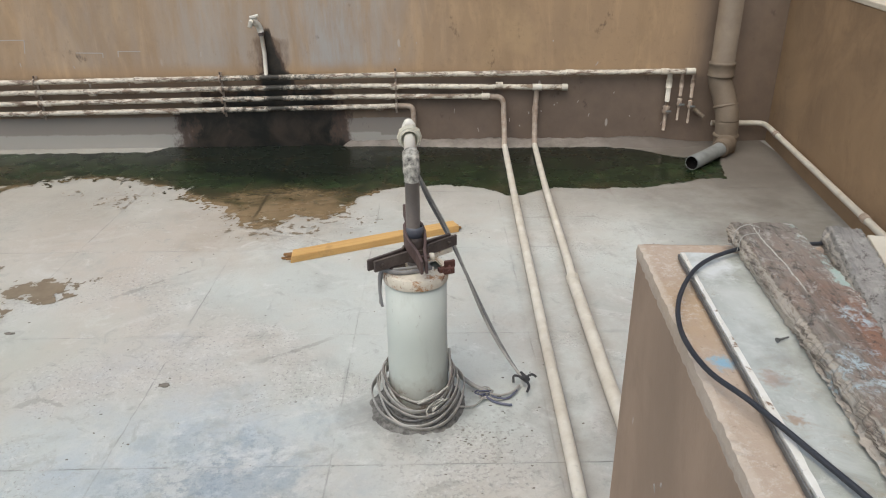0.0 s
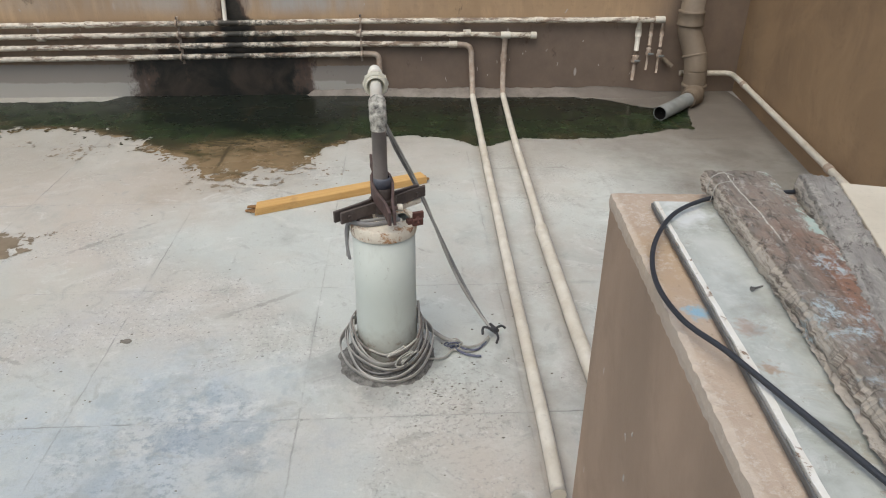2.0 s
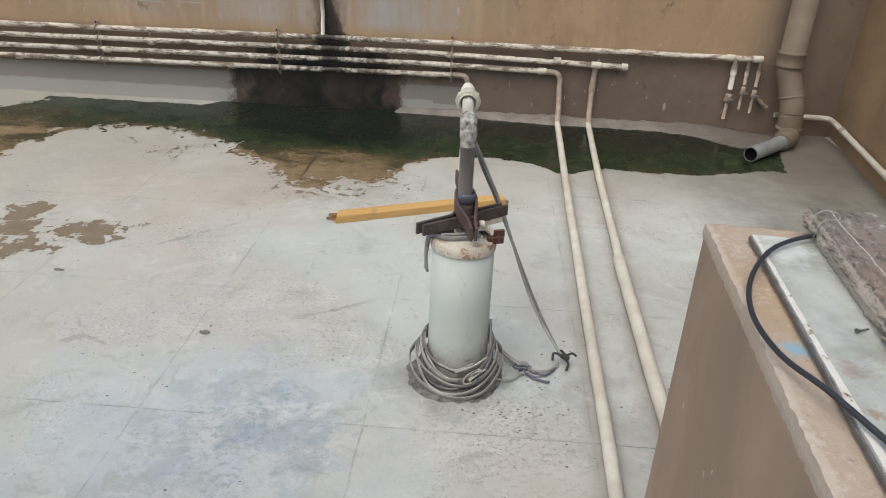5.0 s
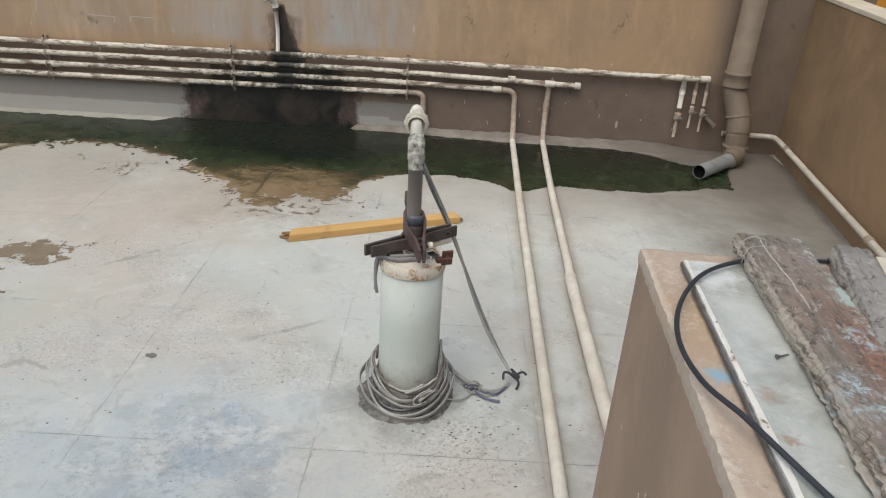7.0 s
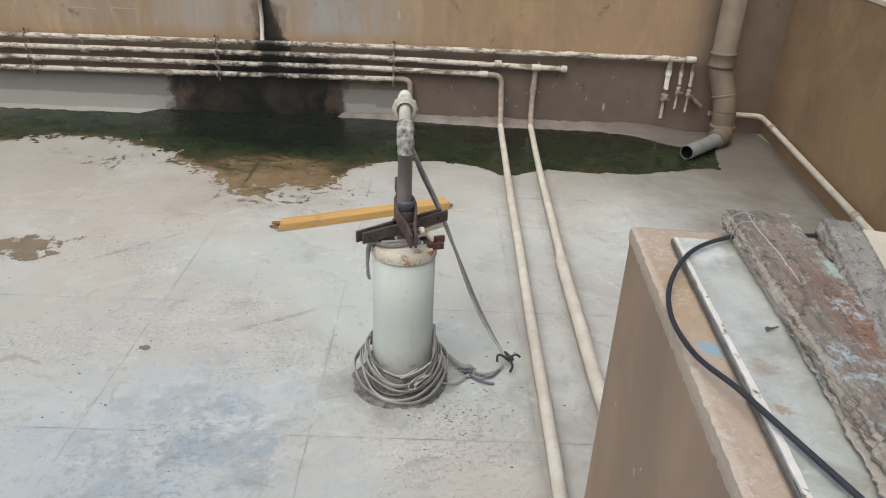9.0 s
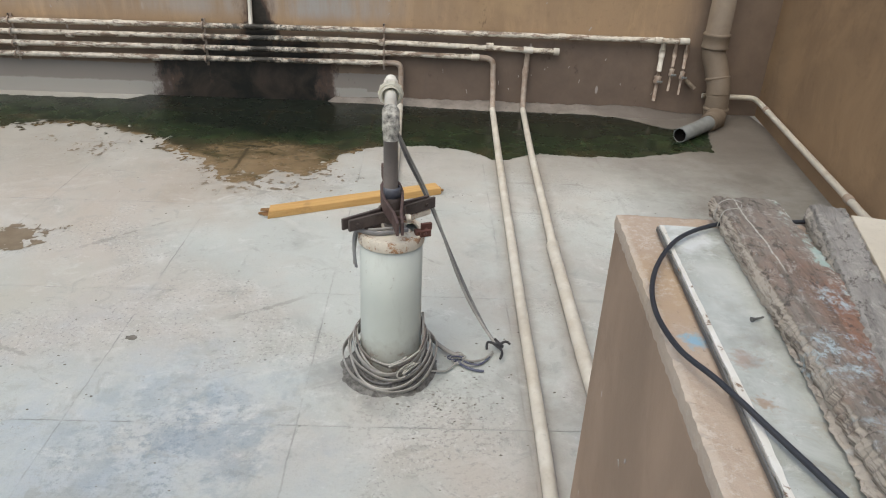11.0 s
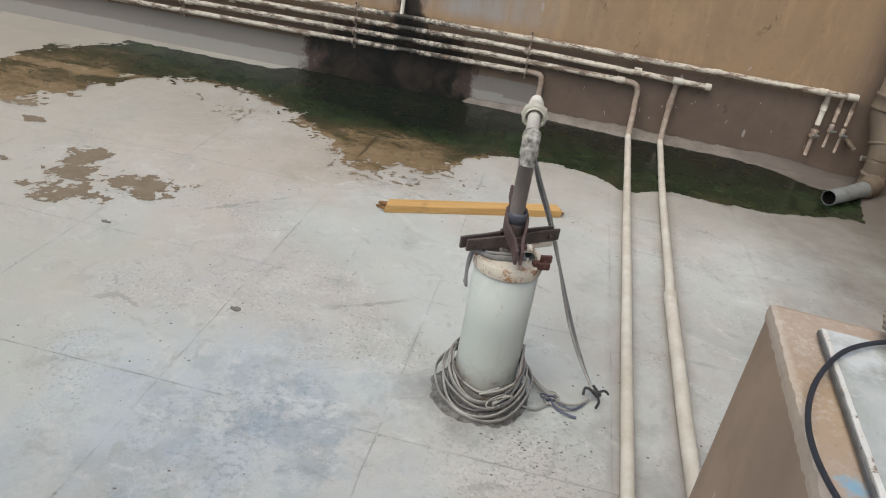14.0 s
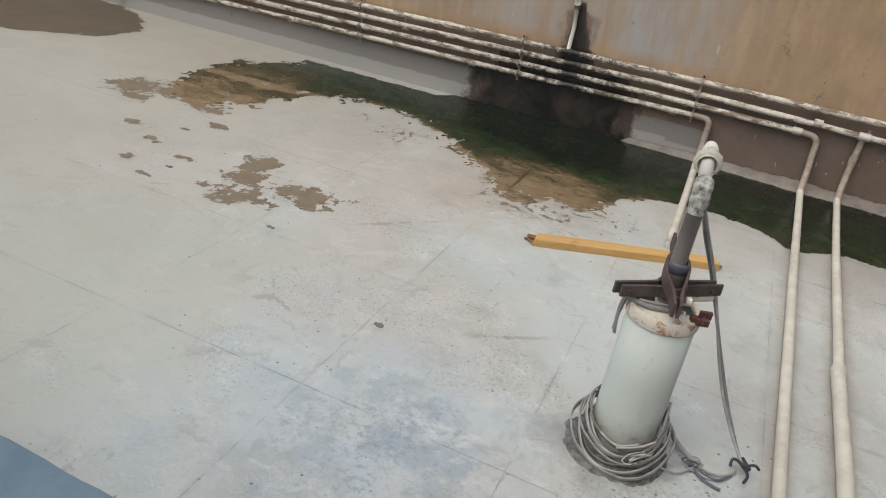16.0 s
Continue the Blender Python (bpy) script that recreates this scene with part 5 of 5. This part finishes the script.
for v in bm.verts:
    v.co += Vector((-0.0030, -0.75, 0.0))
    v.co.x -= max(0.0, 0.0016 * rough_noise(v.co.y, 2, 45, 3)) * (v.co.x < -0.003)
part("dirty_shadow_gap", bm, TAPE_GREY, sheet, "dark strip for the dirty edge and its shadow gap")
SHEET = TOP + 0.0105


def old_board(name, x, y, z, turn, tilt, width, length, thick, material, label, seed):
    """A board caked with mortar, with crumbling edges."""
    ob = thing(name, x, y, z, label, "board", "boards on the tank", turn)
    part("board", ragged(width, length, thick, 0.0032, 0.0035, 0.0010, seed, step=0.0045, flare=0.003), material, ob, at=pose(0, 0, 0, 0, tilt, 0))
    # mortar crumbs stuck on the board
    rnd = random.Random(int(seed * 10))
    verts, faces = [], []
    for _ in range(26):
        cx, cy, r = rnd.choice((rnd.uniform(0.004, 0.02), rnd.uniform(0.01, width - 0.01), width - rnd.uniform(0.004, 0.02))), -rnd.uniform(0.01, length * 0.95), rnd.uniform(0.0012, 0.0045)
        b0, a0 = len(verts), rnd.uniform(0, 3)
        for k in range(6):
            q = r * rnd.uniform(0.6, 1.3)
            verts.append((cx + q * math.cos(a0 + k * math.pi / 3), cy + 1.5 * q * math.sin(a0 + k * math.pi / 3), thick - 0.001))
        verts.append((cx, cy, thick + r * rnd.uniform(0.35, 0.7)))
        faces += [(b0 + k, b0 + (k + 1) % 6, b0 + 6) for k in range(6)]
    tagged(part("mortar_grit", from_lists("mortar_grit", verts, faces), BOARD_B, ob), kind="stuff")
    return ob


board = old_board("old_board", 0.556, -0.662, SHEET, -5.4, 0, 0.104, 0.95, 0.034, BOARD_A, "old wooden board caked with mortar, reddish and grey", 1.0)
lower = old_board("under_board", 0.531, -0.965, SHEET, -7.6, 0, 0.10, 0.62, 0.010, BOARD_A, "thin ragged board under a mortar-caked board", 7.0)
grey_board = old_board("old_board", 0.703, -0.690, SHEET, -17, 0, 0.054, 0.85, 0.038, BOARD_B, "grey ragged board caked with mortar", 3.0)
pale = thing("pale_slab", 0.762, -0.705, SHEET, "pale stone slab offcut on the tank cover", "slab", turn=-17)
bm = block(0.30, 0.40, 0.026, 0.003, 2)
for v in bm.verts:
    v.co += Vector((0.152, -0.2, 0))
part("slab", bm, COPING, pale)
# fine wire tied round the end of the board
tie = thing("tie_wire", 0.552, -0.70, SHEET + 0.034, "thin pale wire tied round the board", "wire")
part("wire", tube(smooth_path([(-0.006, -0.01, -0.02), (-0.004, -0.008, 0.004), (0.02, 0.006, 0.007), (0.034, -0.004, 0.006)], 5), 0.0007, 6), WIRE_PALE, tie)
part("wire", tube(smooth_path([(-0.008, -0.03, -0.024), (-0.004, -0.034, 0.004), (0.022, -0.028, 0.007), (0.03, -0.012, 0.006)], 5), 0.0007, 6), WIRE_PALE, tie)

hose = thing("black_cable", 0.40, -0.95, TOP, "black cable looped over the tank rim and cover", "cable")
inv = hose.matrix_basis.inverted()
pts = [(0.70, -0.70, SHEET + 0.008), (0.62, -0.705, SHEET + 0.008), (0.545, -0.724, SHEET + 0.010), (0.470, -0.774, SHEET + 0.008), (0.414, -0.857, SHEET + 0.001), (0.386, -0.95, SHEET - 0.002), (0.386, -1.045, SHEET + 0.002),
       (0.409, -1.118, SHEET + 0.008), (0.433, -1.19, SHEET + 0.008), (0.457, -1.262, SHEET + 0.008), (0.49, -1.36, SHEET + 0.008), (0.55, -1.50, SHEET + 0.008), (0.60, -1.75, SHEET + 0.008)]
part("cable", tube([inv @ p for p in smooth_path(pts, 8)], 0.0035, 12), CABLE_BLACK, hose)

screw = thing("screw", 0.506, -0.982, SHEET, "small dark screw lying on the cover sheet", "screw", turn=24)
part("shank", tube([(-0.006, 0, 0.003), (0.011, 0, 0.0025)], [0.0017, 0.0011], 8), TAPE_GREY, screw)
part("head", tube([(-0.009, 0, 0.0035), (-0.005, 0, 0.0035)], [0.0034, 0.002], 10), TAPE_GREY, screw)
husk = thing("dry_leaf", 0.452, -0.845, TOP, "curled dry brown leaf crumb on the rim", "leaf")
part("blade", block(0.016, 0.010, 0.005, 0.002, 1), SPLINTER, husk, at=pose(0, 0, 0, 0, 20, 40))
part("stalk", tube([(0.004, 0, 0.003), (0.016, 0.008, 0.004)], 0.0012, 6), SPLINTER, husk)


# ---------- blue sheet on the near ledge ----------
ledge = thing("blue_sheet", -1.15, -1.385, 0.0, "blue grey painted metal sheet over a low ledge", "metal sheet")
bm = block(1.7, 0.5, 0.494, 0.006)
part("ledge", bm, PARAPET, ledge)
bm = block(1.72, 0.53, 0.006, 0.001, 1)
bmesh.ops.subdivide_edges(bm, edges=[e for e in bm.edges if e.calc_length() > 0.3], cuts=50)
for v in bm.verts:
    v.co.y += 0.003 * rough_noise(v.co.x, 0, 16, 2) * (v.co.y > 0.2)
    v.co.z += 0.002 * rough_noise(v.co.x, v.co.y, 6, 5)
part("sheet", bm, BLUE, ledge, at=pose(0, 0, 0.495))


# ---------- water and stains on the floor ----------
def front_edge(x):
    """How far the water reaches out from the wall."""
    y = 1.96 + 0.02 * math.sin(x * 5.0)
    y += 0.20 * bell(x, -1.85, 0.36) - 0.54 * bell(x, -0.84, 0.30) - 0.29 * bell(x, -0.48, 0.17) - 0.08 * bell(x, -1.22, 0.14)
    y -= 0.15 * bell(x, 0.47, 0.18) + 0.03 * ease(x, 0.0, 0.5) - 0.10 * ease(x, 1.15, 1.65) + 0.03 * ease(x, 0.6, 0.9)
    return y


def brown_zone(x, y):
    """Shallow places, where brown silt shows."""
    return max(1.5 * bell(x, -0.76, 0.45) * ease(y, 2.22, 1.76), 1.2 * bell(x, -2.75, 0.5) * bell(y, 1.9, 0.75))


def water(x, y):
    tear = 0.045 * rough_noise(x, y, 5.5, 1) + 0.03 * rough_noise(x, y, 22, 2)
    fine = (0.10 * rough_noise(x, y, 13, 6) + 0.07 * rough_noise(x, y, 48, 7)) * (bell(x, -0.75, 0.42) + 0.85 * ease(x, -0.9, -1.2))
    front = (y - front_edge(x)) + tear * (1.3 if x < -0.25 else 0.4) + fine
    back = (2.79 - 0.13 * ease(x, -1.66, -1.80) - 0.07 * ease(x, -0.2, 0.5) - 0.10 * ease(x, 0.95, 1.3) - 0.20 * ease(x, 1.25, 1.58)) - y + 0.018 * rough_noise(x, y, 9, 4)
    ends = min(x + 2.78 + 1.5 * tear, 1.70 - x + 0.25 * (y - 2.05) + 0.3 * tear)
    lobe = 0.35 - math.hypot(x + 2.72, (y - 1.95) * 0.62) + 1.7 * tear
    return max(min(front, back * 5, ends), min(lobe, back * 5))


def silted(x, y):
    """How deep and green the water looks: 0 over brown silt."""
    b = min(1.0, brown_zone(x, y))
    return max(0.0, (0.42 + 0.8 * (y - front_edge(x))) * (1 - b) + (0.02 + 0.16 * ease(y, 1.50, 1.92) + 0.04 * ease(x, -1.8, -2.3)) * b - 0.25 * bell(y, front_edge(x), 0.06) * ease(x, 0.0, -0.4))


puddle = tagged(blot("water", water, -3.25, 1.8, 1.15, 2.77, 0.009, 0.0015, PUDDLE, value=silted),
                "shallow dark green algae water along the wall", "puddle", kind="structure")


def stain_shape(spots, tear, seed):
    if seed in (23, 33):
        return lambda x, y: 0.11 * (rough_noise(x, y, 24, seed) + 0.7 * rough_noise(x, y, 60, seed)) - 0.09 + 0.07 * max(1 - math.hypot((x - a) / (1.5 * rx), (y - b) / (1.5 * ry)) for a, b, rx, ry in spots)

    def f(x, y):
        body = max(1 - math.hypot((x - a) / rx, (y - b) / ry) for a, b, rx, ry in spots)
        return body * 0.12 + tear * (rough_noise(x, y, 11, seed) + 0.7 * rough_noise(x, y, 34, seed + 1)) - 0.02
    return f


for label, spots, box, seed in (
        ("brown damp stain on the cement floor", ((-1.89, 0.91, 0.085, 0.13), (-1.76, 0.59, 0.14, 0.10), (-1.55, 0.77, 0.18, 0.11), (-1.85, 0.74, 0.10, 0.12)), (-2.1, -1.25, 0.35, 1.15), 3),
        ("brown damp stain on the cement floor", ((-3.08, 1.36, 0.16, 0.15), (-2.86, 1.42, 0.10, 0.08)), (-3.45, -2.6, 1.05, 1.7), 13),
        ("dried brown specks at the edge of the water", ((-0.70, 1.36, 0.20, 0.07), (-0.42, 1.52, 0.12, 0.08)), (-1.0, -0.2, 1.22, 1.65), 23),
        ("brown damp patch on the cement floor", ((-2.95, 1.22, 0.09, 0.07), (-2.52, 1.33, 0.10, 0.06), (-2.35, 1.17, 0.06, 0.03)), (-3.2, -2.2, 1.05, 1.5), 43),
        ("dark damp specks on the cement floor", ((-2.66, 0.93, 0.045, 0.035), (-2.43, 0.81, 0.05, 0.035), (-2.36, 0.59, 0.035, 0.03), (-2.17, 0.50, 0.05, 0.02), (-2.18, 0.74, 0.07, 0.02)), (-2.85, -2.0, 0.4, 1.05), 53),
        ("dark damp specks on the cement floor", ((-1.62, 1.78, 0.11, 0.10), (-1.9, 1.9, 0.07, 0.05)), (-2.05, -1.4, 1.6, 2.05), 33)):
    tagged(blot("damp_stain", stain_shape(spots, 0.07, seed), *box, 0.007, 0.0012, DAMP), label, "stain", kind="stuff")


def far_pool(x, y):
    return 0.62 - math.hypot((x + 5.1) * 0.55, (y - 2.15) * 0.95) + 0.05 * rough_noise(x, y, 3, 8)


tagged(blot("water", far_pool, -7.0, -3.6, 1.2, 2.77, 0.03, 0.0016, DAMP_DARK), "dark damp patch along the far wall", "puddle", kind="structure")

# crumbs scattered on the floor
verts, faces = [], []
rng = random.Random(21)
fields = [(0.18, -0.18, 0.16, 60), (-0.72, -0.1, 0.5, 26), (-2.45, 0.95, 0.3, 14), (-3.0, 0.5, 0.15, 14), (0.3, 0.9, 0.6, 12), (-1.2, 0.3, 0.8, 22), (0.25, 0.12, 0.3, 20)]
for cx, cy, spread, count in fields:
    for _ in range(count):
        x, y, s = rng.gauss(cx, spread * 0.6), rng.gauss(cy, spread * 0.6), rng.uniform(0.0012, 0.0036)
        if math.hypot(x, y) < 0.16:
            continue
        b0, turn = len(verts), rng.uniform(0, 3)
        for k in range(4):
            a = turn + k * math.pi / 2
            verts.append((x + s * 1.6 * math.cos(a) * rng.uniform(0.6, 1.3), y + s * math.sin(a), 0.0))
        verts.append((x, y, s * 0.9))
        faces += [(b0 + k, b0 + (k + 1) % 4, b0 + 4) for k in range(4)]
tagged(new("debris", from_lists("debris", verts, faces, DEBRIS)), "dark crumbs and grit scattered on the floor", "debris", kind="stuff")
for x, y, s in ((-0.808, 0.111, 0.020), (-1.479, 0.438, 0.018), (-2.42, 1.02, 0.022), (-2.15, 0.62, 0.018)):
    flake = blot("mortar_flake", lambda u, v, x=x, y=y, s=s: s - math.hypot(u - x, (v - y) * 1.8) + s * 0.5 * rough_noise(u, v, 40, x), x - 0.05, x + 0.05, y - 0.04, y + 0.04, 0.005, 0.003, DEBRIS, 0.003)
    tagged(flake, "thin dark mortar flake stuck to the floor", "flake", "mortar flakes")


# ---------- marks scratched on the wall ----------
for x0, z0, x1, z1 in ((-2.62, 0.692, -2.47, 0.692), (-2.47, 0.692, -2.485, 0.612), (-2.17, 0.612, -2.004, 0.609), (-2.004, 0.609, -2.008, 0.58), (-1.908, 0.618, -1.77, 0.616), (-1.908, 0.618, -1.912, 0.585), (-1.397, 0.612, -1.40, 0.58)):
    l = math.hypot(x1 - x0, z1 - z0)
    part("chalk_mark", block(l, 0.0016, 0.0055, 0, base=False), CHALK, wall_north, at=pose((x0 + x1) / 2, WALL_Y - 0.001, (z0 + z1) / 2, 0, -math.degrees(math.atan2(z1 - z0, x1 - x0)), 0))

rng = random.Random(8)
chip = block(0.004, 0.0018, 0.016, 0, base=False)
chip_mesh = bpy.data.meshes.new("paint_chip")
chip.to_mesh(chip_mesh)
chip.free()
chip_mesh.materials.append(CHALK)
for i in range(26):
    x, z = (rng.uniform(-0.1, 1.75), rng.uniform(0.09, 0.34)) if i < 18 else (rng.uniform(-2.6, 1.6), rng.uniform(0.5, 0.8))
    ob = part("paint_chip", chip_mesh, None, wall_north, at=pose(x, WALL_Y - 0.001, z, 0, rng.uniform(-35, 35), 0))
    ob.scale = (rng.uniform(0.6, 1.6), 1, rng.uniform(0.5, 1.8))
for i in range(9):
    ob = part("paint_chip", chip_mesh, None, tank, at=pose(-0.0006, -rng.uniform(0.12, 1.0), rng.uniform(0.35, 0.76), rng.uniform(-12, 12), 0, 90))
    ob.scale = (rng.uniform(0.5, 1.1), 1, rng.uniform(0.4, 1.2))

post = thing("thin_conduit", -4.62, WALL_Y - 0.03, 0, "thin dark conduit fixed upright on the wall", "conduit")
part("tube", tube([(0, 0, 0.05), (0, 0, 1.6)], 0.014, 10), IRON, post)
part("clip", block(0.05, 0.03, 0.015, 0.003), IRON, post, at=pose(0, 0.01, 0.5))


# ---------- beyond the parapet ----------
house = thing("neighbour_building", 5.2, 3.4, 0, "orange painted neighbouring building with a slate grey pipe", "building")
part("wall", block(2.0, 9.0, 5.0, 0.02), ORANGE, house, at=pose(0.0, 0, -2.0))
part("roof", block(2.2, 9.2, 0.15, 0.02), COPING, house, at=pose(0.0, 0, 3.0))
part("downpipe", tube([(-1.06, 1.69, -2.0), (-1.06, 1.69, 3.0)], 0.06, 16), SLATE, house)
ground = tagged(part("ground", block(400, 400, 0.2, 0), simple("dusty_ground", (0.28, 0.25, 0.2), (0.22, 0.2, 0.17), 0.2, 0.95), at=pose(0, 0, -6.2)),
                "dusty ground far below the roof", "ground", kind="structure")
storey = tagged(part("storey_below", block(RIGHT_X - LEFT_X + 0.5, WALL_Y - FRONT_Y + 0.6, 5.75, 0.02), PARAPET, at=pose((RIGHT_X + LEFT_X) / 2, (WALL_Y + FRONT_Y) / 2 + 0.05, -6.0)),
                "plain plastered storey under the roof floor", "building", kind="structure")


# ---------- floor panels ----------
XS = [LEFT_X] + JOINTS_X + [RIGHT_X]
YS = [FRONT_Y] + JOINTS_Y + [WALL_Y]
GAP = 0.0014
for i in range(len(XS) - 1):
    for j in range(len(YS) - 1):
        x0, x1, y0, y1 = XS[i] + GAP * 0.12, XS[i + 1] - GAP * 0.12, YS[j] + GAP * 0.45, YS[j + 1] - GAP * 0.45
        if x1 - x0 < 0.02 or y1 - y0 < 0.02:
            continue
        top = 0.0003 * rough_noise(i * 1.7, j * 2.3, 1.0, 3)
        bm = block(x1 - x0, y1 - y0, 0.01, 0)
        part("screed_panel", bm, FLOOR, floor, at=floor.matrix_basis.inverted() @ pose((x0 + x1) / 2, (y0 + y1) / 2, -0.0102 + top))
